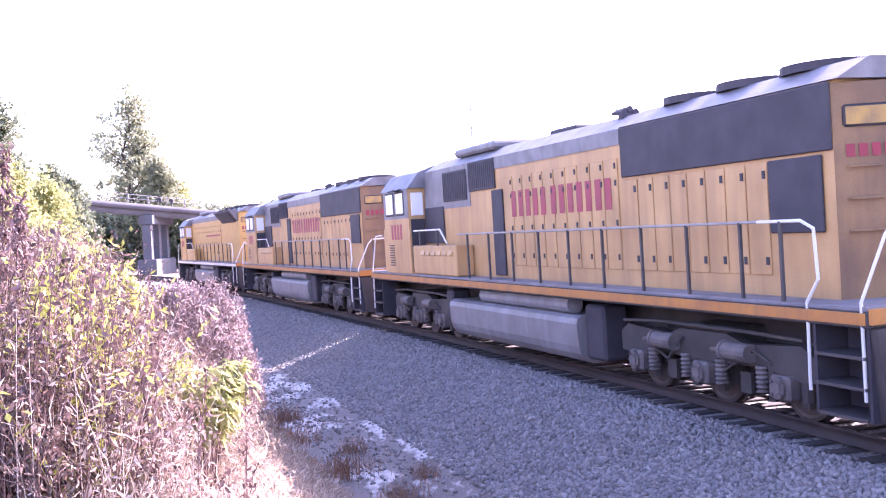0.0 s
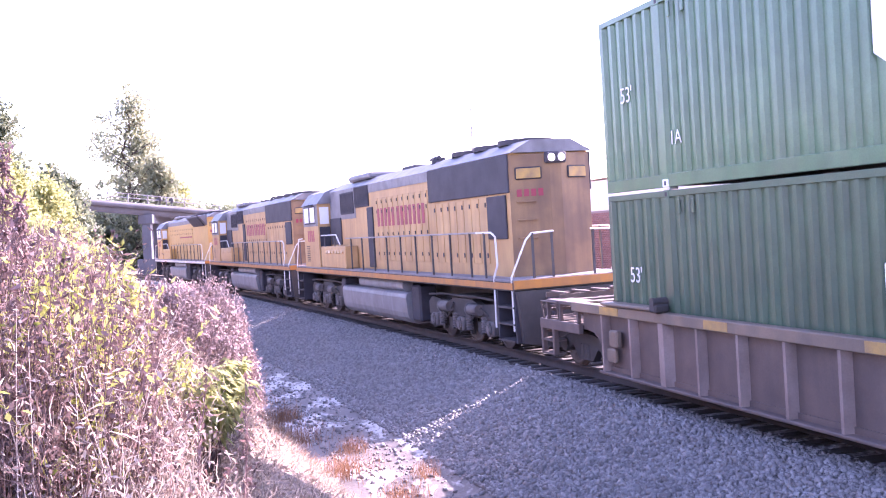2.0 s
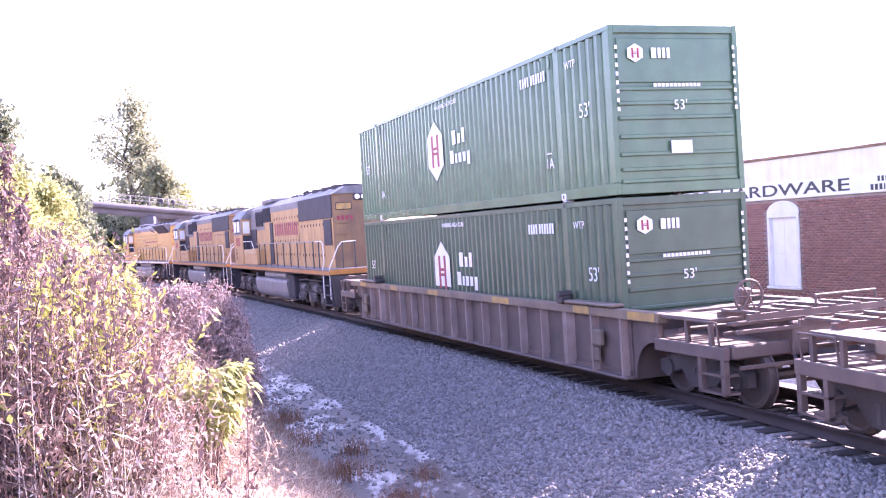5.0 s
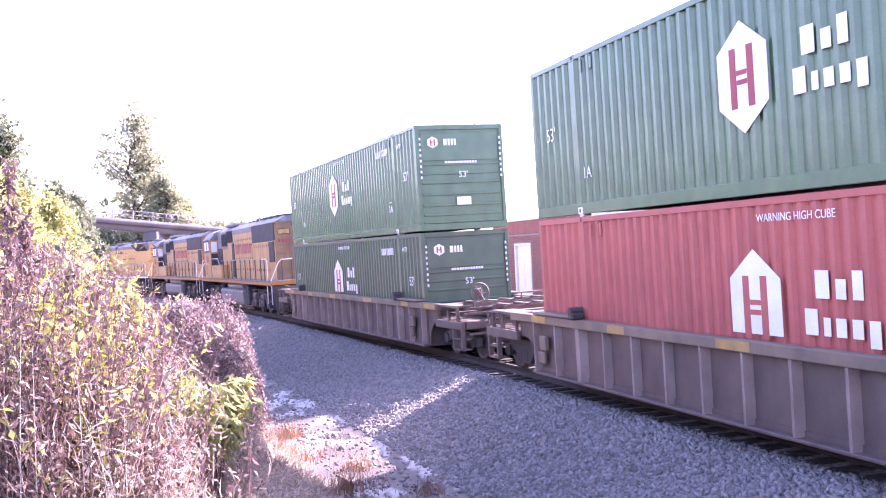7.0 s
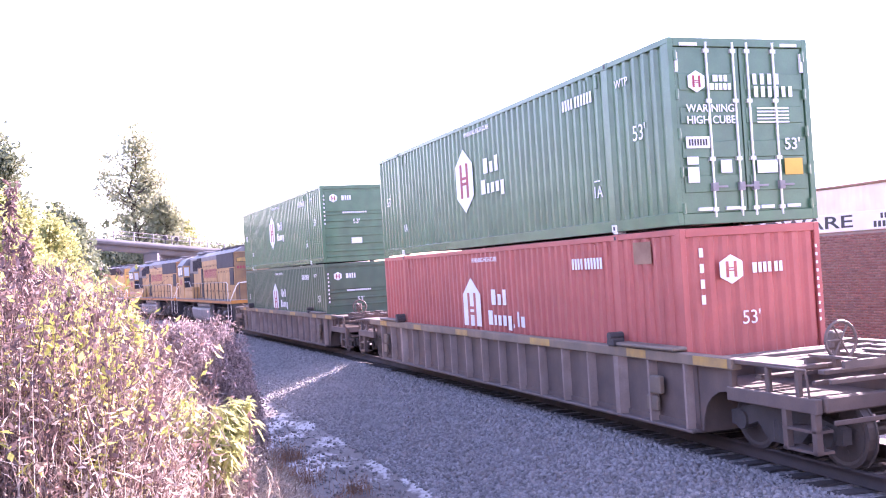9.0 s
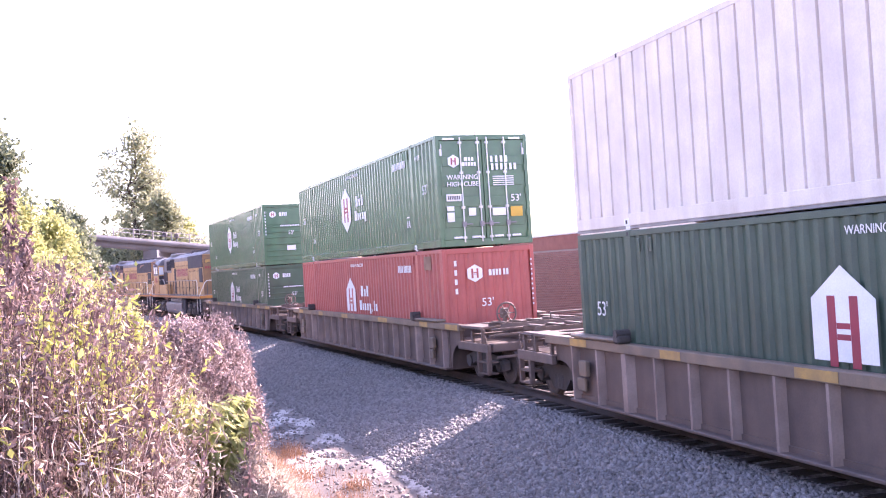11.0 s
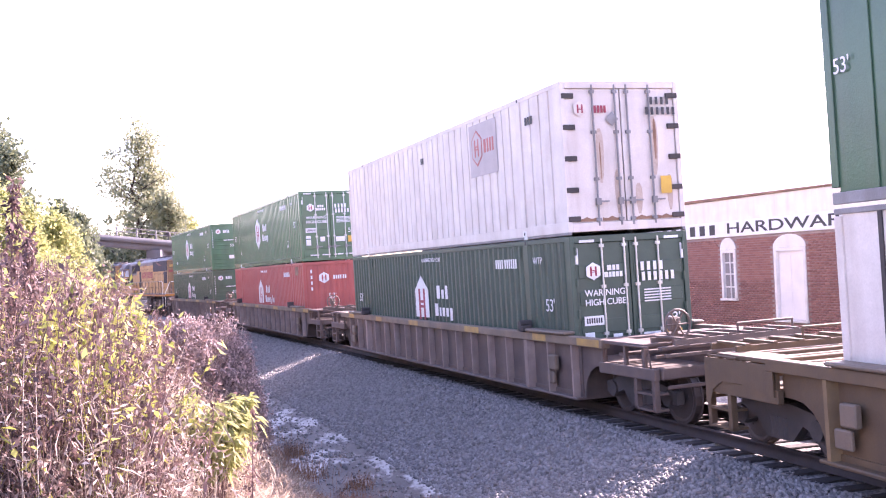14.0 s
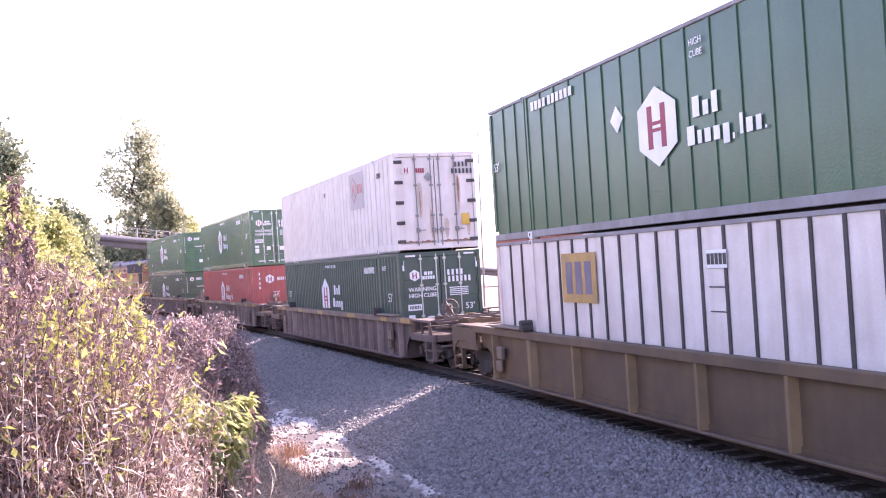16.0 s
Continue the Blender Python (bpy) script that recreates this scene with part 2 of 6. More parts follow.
def lens_material():
    m = bpy.data.materials.new("lit_headlight_lens")
    m.use_nodes = True
    b = m.node_tree.nodes["Principled BSDF"]
    b.inputs["Base Color"].default_value = (0.9, 0.9, 0.88, 1)
    b.inputs["Emission Color"].default_value, b.inputs["Emission Strength"].default_value = (1, 0.97, 0.9, 1), 0.35
    return m


M_GLASS, M_LENS, M_WATER, M_GRAVEL, M_SOIL, M_SILT = glass_material(), lens_material(), water_material(), gravel_material(), ground_material(), ditch_material()


# ---- mesh helpers ----
def box(bm, lo, hi, bevel=0.0):
    g = bmesh.ops.create_cube(bm, size=1)
    for v in g["verts"]:
        v.co = Vector([(lo[i] + hi[i]) / 2 + v.co[i] * (hi[i] - lo[i]) for i in range(3)])
    if bevel:
        es = list({e for v in g["verts"] for e in v.link_edges})
        bmesh.ops.bevel(bm, geom=es, offset=bevel, segments=1, affect="EDGES")
    return bm


def rod(bm, a, b, r, n=8, r2=None):
    a, b = Vector(a), Vector(b)
    d = b - a
    m = Matrix.Translation((a + b) / 2) @ d.to_track_quat("Z", "Y").to_matrix().to_4x4()
    bmesh.ops.create_cone(bm, cap_ends=True, segments=n, radius1=r, radius2=r if r2 is None else r2, depth=d.length, matrix=m)
    return bm


def tube(bm, points, r, n=6):
    for a, b in zip(points, points[1:]):
        rod(bm, a, b, r, n)
    for p in points[1:-1]:
        bmesh.ops.create_icosphere(bm, subdivisions=1, radius=r * 1.05, matrix=Matrix.Translation(p))
    return bm


def prism(bm, outline, axis, lo, hi):
    """An outline in two coordinates, drawn out along the third axis (0, 1 or 2)."""
    def at(p, k):
        q = list(p)
        q.insert(axis, k)
        return bm.verts.new(q)
    a, b = [at(p, lo) for p in outline], [at(p, hi) for p in outline]
    n = len(outline)
    bm.faces.new(a)
    bm.faces.new(b[::-1])
    for i in range(n):
        bm.faces.new((a[i], b[i], b[(i + 1) % n], a[(i + 1) % n]))
    bmesh.ops.recalc_face_normals(bm, faces=bm.faces)
    return bm


def part(name, bm, material, parent, label="", at=None):
    me = bpy.data.meshes.new(name)
    bm.to_mesh(me)
    bm.free()
    me.materials.append(material)
    ob = new(name, me)
    ob.parent = parent
    if at is not None:
        ob.matrix_basis = at
    return tagged(ob, label)


def share(name, me, parent, at):
    ob = new(name, me)
    ob.parent, ob.matrix_basis = parent, at
    return ob


def thing(name, label, category, group="", at=None):
    ob = new(name)
    ob.empty_display_size = 0.3
    if at is not None:
        ob.matrix_basis = at
    return tagged(ob, label, category, group)


def cloud(name, verts, faces, material, label="", category="", kind="stuff", parent=None):
    """One mesh from arrays; faces all have the same number of corners."""
    me = bpy.data.meshes.new(name)
    verts, faces = np.asarray(verts, dtype=np.float32), np.asarray(faces, dtype=np.int32)
    me.vertices.add(len(verts))
    me.vertices.foreach_set("co", verts.ravel())
    k = faces.shape[1]
    me.loops.add(faces.size)
    me.loops.foreach_set("vertex_index", faces.ravel())
    me.polygons.add(len(faces))
    me.polygons.foreach_set("loop_start", np.arange(0, faces.size, k, dtype=np.int32))
    me.update(calc_edges=True)
    me.materials.append(material)
    ob = new(name, me)
    ob.parent = parent
    return tagged(ob, label, category, "", kind)


def writing(text, size, bold=0.0):
    """The text as a flat mesh, centred, in its own x and y."""
    c = bpy.data.curves.new("writing", "FONT")
    c.body, c.size, c.align_x, c.align_y, c.extrude, c.offset = text, size, "CENTER", "CENTER", 0.002, bold
    o = bpy.data.objects.new("writing", c)
    me = bpy.data.meshes.new_from_object(o)
    bpy.data.objects.remove(o)
    return me


def side_pose(x, y, z):
    return Matrix(((-1, 0, 0, x), (0, 0, 1, y), (0, 1, 0, z), (0, 0, 0, 1)))


def rear_pose(x, y, z):
    return Matrix(((0, 0, -1, x), (-1, 0, 0, y), (0, 1, 0, z), (0, 0, 0, 1)))


def letter_on(text, size, material, parent, at, name="marking", bold=0.0):
    me = writing(text, size, bold)
    me.materials.append(material)
    return tagged(share(name, me, parent, at), kind="stuff")


def bars_on(widths, height, gap, material, parent, at, name="marking", rows=1, row_step=0.0, rise=()):
    """Plain bars for lettering: one bar a character, centred."""
    if height > 0.25 and rows == 1 and len(widths) > 1:
        # large lettering: every character is one solid bar, short ones for small letters
        mark = new(name)
        mark.parent, mark.matrix_basis = parent, at
        x = -(sum(widths) + gap * (len(widths) - 1)) / 2
        for k, w in enumerate(widths):
            if w > 0.001:
                lo, hi = rise[k] if k < len(rise) else (0.0, 1.0)
                bm = bmesh.new()
                box(bm, (x + w * 0.06, height * (lo - 0.5), -0.002), (x + w * 0.94, height * (hi - 0.5), 0.002))
                part("letter_bar", bm, material, mark)
            x += w + gap
        return mark
    bm = bmesh.new()
    for k in range(rows):
        x = -(sum(widths) + gap * (len(widths) - 1)) / 2
        for w in widths:
            if w > 0.001:
                box(bm, (x, -height / 2 - k * row_step, -0.002), (x + w, height / 2 - k * row_step, 0.002))
            x += w + gap
    return tagged(part(name, bm, material, parent, "", at), kind="stuff" if rows * len(widths) > 1 else "")


TALL, LOW, TAIL = (0.0, 1.0), (0.0, 0.7), (-0.28, 0.7)

# ---- ground, ditch and track ----
LINE = np.array([tuple(track(float(s)))[:2] for s in np.arange(-90.0, 171.0, 1.0)])
LINE_SMALL_S = np.arange(-90.0, 171.0, 1.0)
for end in (0, 1):
    d = LINE[-1] - LINE[-2] if end else LINE[0] - LINE[1]
    more = np.array([(LINE[-1] if end else LINE[0]) + d * k for k in range(1, 3000, 4)])
    ms = (LINE_SMALL_S[-1] + np.arange(1, 3000, 4)) if end else (LINE_SMALL_S[0] - np.arange(1, 3000, 4))
    LINE = np.vstack([LINE, more]) if end else np.vstack([more[::-1], LINE])
    LINE_SMALL_S = np.concatenate([LINE_SMALL_S, ms]) if end else np.concatenate([ms[::-1], LINE_SMALL_S])


def along_across(x, y):
    """How far along and to the left of the track the places (x, y) lie."""
    x, y = np.atleast_1d(np.asarray(x, float)), np.atleast_1d(np.asarray(y, float))
    s, u = np.empty(len(x)), np.empty(len(x))
    tan = np.gradient(LINE, axis=0)
    tan /= np.linalg.norm(tan, axis=1)[:, None]
    for i in range(0, len(x), 4000):
        dx, dy = x[i:i + 4000, None] - LINE[:, 0], y[i:i + 4000, None] - LINE[:, 1]
        j = np.argmin(dx * dx + dy * dy, axis=1)
        k = np.arange(len(j))
        ex, ey = dx[k, j], dy[k, j]
        s[i:i + 4000] = LINE_SMALL_S[j] + ex * tan[j, 0] + ey * tan[j, 1]
        u[i:i + 4000] = -ex * tan[j, 1] + ey * tan[j, 0]
    return s, u


WAVES = [(random.uniform(0, 6.28), random.uniform(0, 6.28), random.uniform(0.5, 4.0)) for _ in range(14)]


def uneven(x, y):
    z = 0
    for a, p, k in WAVES:
        z = z + np.sin((x * math.cos(a) + y * math.sin(a)) * k + p) / (1 + k)
    return z / 4


def height(x, y):
    s, u = along_across(x, y)
    rise = np.interp(s, [-40, -12, 0, 25, 60, 90, 130], [1.3, 1.3, 1.6, 3.2, 5.4, 6.8, 7.2])
    left = np.interp(u, [1.9, 4.5, 4.9, 6.6], [-0.22, -0.93, -1.0, -1.0])
    slope = np.clip((u - 6.6) / np.interp(s, [-12, 25, 90], [3.4, 7.0, 12.0]), 0, 1)
    left = left + np.where(u > 6.6, (rise + 1.0) * (slope ** 0.85), 0)
    right = np.interp(-u, [1.9, 3.4, 6.0], [-0.22, -0.6, -0.5])
    z = np.where(u > 0, left, right)
    rough = np.clip((np.abs(u) - 4.4) / 1.0, 0, 1)
    return z + uneven(np.atleast_1d(x), np.atleast_1d(y)) * 0.09 * rough


def ground_sheet():
    out = np.cumsum(np.geomspace(0.5, 500, 34))
    xs = np.concatenate([-28 - out[::-1], np.arange(-28, -9, 0.7), np.arange(-9, 8, 0.22), np.arange(8, 30, 1.5), 30 + out])
    ys = np.concatenate([-20 - out[::-1], np.arange(-20, 4, 1.0), np.arange(4, 34, 0.24), np.arange(34, 140, 0.9), 140 + out])
    X, Y = np.meshgrid(xs, ys)
    x, y = X.ravel(), Y.ravel()
    s, u = along_across(x, y)
    z = height(x, y)
    far = np.hypot(x, y) > 400
    z = np.where(far, np.minimum(z, 0.5), z)
    n, m = len(xs), len(ys)
    i = (np.arange(m - 1)[:, None] * n + np.arange(n - 1)).ravel()
    f = np.stack([i, i + 1, i + n + 1, i + n], 1)
    ob = cloud("ground", np.stack([x, y, z], 1), f, M_SOIL, "dry earth bank, silt ditch and crushed-stone trackbed", "ground", "structure")
    ob.data.materials.append(M_GRAVEL)
    ob.data.materials.append(M_SILT)
    uc = u[f].mean(1)
    index = np.where(np.abs(uc) < 4.55, 1, np.where((uc > 0) & (uc < 6.9), 2, 0)).astype(np.int32)
    ob.data.polygons.foreach_set("material_index", index)
    ob.data.polygons.foreach_set("use_smooth", np.ones(len(f), dtype=bool))
    return ob


def ditch_water():
    rows, cols = 130, 14
    v = []
    for i in range(rows):
        s = -26 + i * 0.5
        for j in range(cols):
            v.append(tuple(beside(s, 4.5 + 2.5 * j / (cols - 1), -1.022)))
    i = (np.arange(rows - 1)[:, None] * cols + np.arange(cols - 1)).ravel()
    cloud("water", v, np.stack([i, i + 1, i + cols + 1, i + cols], 1), M_WATER, "shallow rippled puddle water lying in the ditch", "water", "structure")


STONE = np.array([(-1, -1, -.7), (1, -1, -.8), (1, 1, -.7), (-1, 1, -.6), (-.8, -.7, .7), (.7, -.8, .6), (.8, .7, .8), (-.7, .8, .5)])
STONE_F = np.array([(0, 3, 2, 1), (4, 5, 6, 7), (0, 1, 5, 4), (1, 2, 6, 5), (2, 3, 7, 6), (3, 0, 4, 7)])


def loose_stones(count, s0, s1, u0, u1, lo, hi, near):
    rng = np.random.default_rng(5)
    s = s0 + (s1 - s0) * rng.random(count) ** near
    u = u0 + (u1 - u0) * rng.random(count)
    c = np.array([tuple(track(float(k))) for k in np.arange(s0 - 1, s1 + 2, 1.0)])
    ks = np.arange(s0 - 1, s1 + 2, 1.0)
    h = np.array([heading(float(k)) for k in ks])
    hs = np.interp(s, ks, h)
    x, y = np.interp(s, ks, c[:, 0]) - np.sin(hs) * u, np.interp(s, ks, c[:, 1]) + np.cos(hs) * u
    z = height(x, y)
    size = lo + (hi - lo) * rng.random(count) ** 2
    q = rng.normal(size=(count, 4))
    q /= np.linalg.norm(q, axis=1)[:, None]
    w, a, b, d = q.T
    R = np.stack([np.stack([1 - 2 * (b * b + d * d), 2 * (a * b - d * w), 2 * (a * d + b * w)], 1),
                  np.stack([2 * (a * b + d * w), 1 - 2 * (a * a + d * d), 2 * (b * d - a * w)], 1),
                  np.stack([2 * (a * d - b * w), 2 * (b * d + a * w), 1 - 2 * (a * a + b * b)], 1)], 1)
    base = STONE[None] * (0.7 + 0.6 * rng.random((count, 8, 1))) * (0.6 + 0.7 * rng.random((count, 1, 3)))
    v = np.einsum("nij,nkj->nki", R, base) * size[:, None, None] * 0.5
    v += np.stack([x, y, z + size * 0.12], 1)[:, None]
    f = STONE_F[None] + (np.arange(count) * 8)[:, None, None]
    return v.reshape(-1, 3), f.reshape(-1, 4)


def ballast():
    a, b = loose_stones(80000, -25, 34, 1.2, 4.7, 0.032, 0.075, 1.4), loose_stones(3500, -24, 25, 4.5, 6.2, 0.025, 0.08, 1.3)
    cloud("ballast", np.vstack([a[0], b[0]]), np.vstack([a[1], b[1] + len(a[0])]), M_STONE, "loose grey crushed-stone ballast along the track", "ballast")


def railway():
    rails = thing("railway_track", "rusty steel rails on dark creosoted wooden ties", "track")
    prof = [(-0.07, -0.18), (0.07, -0.18), (0.07, -0.165), (0.012, -0.14), (0.012, -0.045), (0.036, -0.035), (0.036, -0.002), (-0.036, -0.002), (-0.036, -0.035), (-0.012, -0.045), (-0.012, -0.14), (-0.07, -0.165)]
    for side in (0.755, -0.755):
        v, ss = [], np.arange(-60, 141, 2.0)
        for s in ss:
            for a, b in prof:
                v.append(tuple(beside(float(s), side + a, b)))
        n, f = len(prof), []
        for i in range(len(ss) - 1):
            for j in range(n):
                k = (j + 1) % n
                f.append((i * n + j, i * n + k, (i + 1) * n + k, (i + 1) * n + j))
        cloud("rail", v, f, M_RAIL, kind="", parent=rails)
    bm = bmesh.new()
    box(bm, (-0.115, -1.3, -0.35), (0.115, 1.3, -0.182), 0.012)
    me = bpy.data.meshes.new("tie")
    bm.to_mesh(me)
    bm.free()
    me.materials.append(M_TIE)
    for i in range(260):
        s = -32 + i * 0.53
        share("tie", me, rails, Matrix.Translation(beside(s, random.uniform(-0.04, 0.04), random.uniform(-0.012, 0.006))) @ Matrix.Rotation(heading(s) + random.uniform(-0.02, 0.02), 4, "Z"))


# ---- road bridge ----
def bridge():
    b = thing("road_bridge", "grey concrete road bridge over the railway on piers", "bridge")
    xs = np.linspace(-62, 25, 30)

    def line(x):
        return 108 + (x + 39) * 22 / 10 * 0.55, float(np.interp(x, [-62, -39, -28.5, 25], [8.9, 8.25, 6.95, 0.5]))
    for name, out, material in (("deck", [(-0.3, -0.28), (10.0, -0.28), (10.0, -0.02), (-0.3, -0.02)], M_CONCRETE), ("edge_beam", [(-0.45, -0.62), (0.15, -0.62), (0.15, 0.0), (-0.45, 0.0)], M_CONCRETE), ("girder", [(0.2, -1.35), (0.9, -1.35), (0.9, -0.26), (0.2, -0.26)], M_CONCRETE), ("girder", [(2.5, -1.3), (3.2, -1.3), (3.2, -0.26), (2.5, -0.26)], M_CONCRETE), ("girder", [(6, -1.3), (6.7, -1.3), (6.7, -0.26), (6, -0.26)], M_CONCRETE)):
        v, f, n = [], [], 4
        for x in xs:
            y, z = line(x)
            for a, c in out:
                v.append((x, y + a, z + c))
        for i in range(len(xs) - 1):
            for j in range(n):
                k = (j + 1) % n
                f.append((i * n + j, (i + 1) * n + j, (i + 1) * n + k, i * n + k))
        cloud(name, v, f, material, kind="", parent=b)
    for x in (-33.6, -50.0):
        y, z = line(x)
        bm = bmesh.new()
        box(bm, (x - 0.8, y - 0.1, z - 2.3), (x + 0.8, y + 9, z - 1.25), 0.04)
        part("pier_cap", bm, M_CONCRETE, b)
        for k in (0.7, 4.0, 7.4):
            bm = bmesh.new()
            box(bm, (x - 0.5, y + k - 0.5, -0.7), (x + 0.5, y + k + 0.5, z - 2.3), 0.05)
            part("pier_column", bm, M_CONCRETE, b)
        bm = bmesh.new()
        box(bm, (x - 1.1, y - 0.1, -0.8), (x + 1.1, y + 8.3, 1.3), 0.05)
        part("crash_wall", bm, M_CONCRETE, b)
    for x in np.arange(-36.5, -26, 1.6):
        y, z = line(x)
        bm = bmesh.new()
        box(bm, (x - 0.06, y - 0.2, z), (x + 0.06, y - 0.08, z + 1.0))
        part("railing_post", bm, M_TANK, b)
    for h in (0.95, 0.5):
        bm = bmesh.new()
        pts = [(x, line(x)[0] - 0.14, line(x)[1] + h) for x in np.arange(-36.5, -25.9, 1.6)]
        tube(bm, pts, 0.04, 6)
        part("railing_bar", bm, M_TANK, b)
    for x in (-32.3, -31.3):
        y, z = line(x)
        s = thing("signal_lamp", "small dark signal lamp on the bridge parapet", "signal", "lamps on the bridge")
        bm = bmesh.new()
        rod(bm, (x, y + 0.05, z - 0.02), (x, y + 0.05, z + 0.45), 0.05)
        part("stem", bm, M_DARK, s)
        bm = bmesh.new()
        rod(bm, (x, y - 0.2, z + 0.65), (x, y + 0.25, z + 0.65), 0.26, 12)
        part("head", bm, M_DARK, s)


# ---- brick store beside the line ----
STORE = Matrix.Translation((10.26, 34.2, 0)) @ Matrix.Rotation(radians(110), 4, "Z")


def store():
    """x runs along the wall, away from the camera; the wall's face looks to +y."""
    s = thing("brick_store", "old red brick hardware store with a painted signboard", "building", at=STORE)
    base = -0.5
    openings = [(-2.64, -1.10, 0.62, 2.95), (0.97, 1.82, 1.27, 2.97), (4.05, 5.55, 0.62, 2.95), (17.6, 19.6, 0.3, 2.95)]
    x0, x1, top = -13.0, 12.2, 3.42
    edges = sorted({x0, 22.5, *[o[0] for o in openings], *[o[1] for o in openings]})
    bm = bmesh.new()
    for a, b in zip(edges, edges[1:]):
        o = next((o for o in openings if abs(o[0] - a) < 1e-6), None)
        if o:
            box(bm, (a, -0.3, base), (b, -0.012, o[2]))
            box(bm, (a, -0.3, o[3]), (b, -0.012, top))
        else:
            box(bm, (a, -0.3, base), (b, -0.012, top))
    part("wall", bm, M_MORTAR, s)
    bm = bmesh.new()
    box(bm, (x0, -0.34, top), (x1, 0.0, 4.74), 0.02)
    part("parapet", bm, M_STUCCO, s, "cream painted parapet, stained near the top")
    bm = bmesh.new()
    box(bm, (x1, -0.3, top), (22.5, -0.0, 4.1), 0.02)
    part("wall", bm, M_BRICKREST, s)
    bm = bmesh.new()
    prism(bm, [(x0 - 0.1, 4.744), (x1 + 0.1, 4.744), (x1 + 0.1, 4.80), (4.0, 4.86), (-4.0, 4.80), (x0 - 0.1, 4.84)], 1, -0.42, 0.06)
    part("coping", bm, M_RUST, s, "dark uneven coping")
    bm = bmesh.new()
    box(bm, (x1 + 0.05, -0.36, 4.104), (22.5, 0.05, 4.2), 0.01)
    part("coping", bm, M_TRIM, s)
    bm = bmesh.new()
    prism(bm, [(-10.0, 4.2), (-0.4, 4.4), (-5.2, 6.4)], 0, x0, 10.5)
    part("roof", bm, M_STEEL, s, "pale metal gable roof")
    bm = bmesh.new()
    box(bm, (x0, -10.3, base), (22.5, -10.0, 4.1))
    box(bm, (22.2, -10.0, base), (22.5, -0.3, 4.1))
    box(bm, (x0, -10.0, base), (x0 + 0.3, -0.34, 4.7))
    part("wall", bm, M_BRICKREST, s)
    bm = bmesh.new()
    box(bm, (12.3, -10.0, 3.9), (22.2, -0.3, 4.0))
    part("roof", bm, M_ROOFGREY, s)
    bm = bmesh.new()
    box(bm, (x0 + 1.0, 0.004, 3.43), (9.2, 0.05, 3.98), 0.008)
    sign = part("signboard", bm, M_SIGN, s, "long white signboard with black lettering")
    letter_on("HARDWARE", 0.52, M_BLACKTXT, sign, Matrix.Translation((-1.8, 0.054, 3.70)) @ Matrix(((-2.2, 0, 0, 0), (0, 0, 1, 0), (0, 1, 0, 0), (0, 0, 0, 1))), "lettering", 0.006)
    bars_on([0.38, 0.38, 0.38, 0.38, 0.38, 0.38], 0.36, 0.24, M_BLACKTXT, sign, side_pose(3.75, 0.053, 3.70), "lettering")
    for x in (7.3, -6.4):
        bars_on([0.09] * 5, 0.15, 0.06, M_BLACKTXT, sign, side_pose(x, 0.053, 3.81), "lettering")
        bars_on([0.11] * 3 + [0.05] + [0.11] * 4, 0.17, 0.06, M_BLACKTXT, sign, side_pose(x, 0.053, 3.58), "lettering")
    for k, (a, b, lo, hi) in enumerate(openings):
        door = k != 1
        name = "door" if door else "window"
        bm = bmesh.new()
        w = 0.11
        box(bm, (a, -0.2, lo), (a + w, 0.03, hi), 0.008)
        box(bm, (b - w, -0.2, lo), (b, 0.03, hi), 0.008)
        box(bm, (a + w, -0.2, hi - w), (b - w, 0.028, hi), 0.008)
        box(bm, (a - 0.04, -0.2, lo - 0.08), (b + 0.04, 0.09, lo - 0.002), 0.01)
        o = part(name, bm, M_TRIM, s, "white painted frame under a shallow arch")
        if k < 3:
            bm = bmesh.new()
            c, r = (a + b) / 2, (b - a) / 2
            prism(bm, [(a - 0.02, hi + 0.004), (b + 0.02, hi + 0.004)] + [(c + (r + 0.02) * math.cos(t), hi + 0.03 + 0.4 * math.sin(t)) for t in np.linspace(0.0, math.pi, 12)], 1, -0.19, 0.012)
            part("arch_panel", bm, M_TRIM, o)
        if door:
            bm = bmesh.new()
            box(bm, (a + w, -0.16, lo), (b - w, -0.1, hi - w))
            m = (a + b) / 2
            for q in ((a + w + 0.1, m - 0.06), (m + 0.06, b - w - 0.1)):
                for z0, z1 in ((lo + 0.15, lo + 0.9), (lo + 1.05, hi - w - 0.15)):
                    box(bm, (q[0], -0.1, z0), (q[1], -0.085, z1), 0.006)
            part("door_leaf", bm, M_SIGN, o)
        else:
            bm = bmesh.new()
            box(bm, (a + w, -0.1, lo), (b - w, -0.09, hi - w))
            part("pane", bm, M_TANK, o)
            bm = bmesh.new()
            m, h = (a + b) / 2, (lo + hi) / 2
            box(bm, (m - 0.02, -0.088, lo), (m + 0.02, -0.05, hi - w))
            for z in (lo + 0.4, h, h + 0.4):
                box(bm, (a + w, -0.088, z - 0.025), (b - w, -0.052, z + 0.025))
            part("glazing_bars", bm, M_TRIM, o)
    return s, openings, (x0, 22.5, base, top)


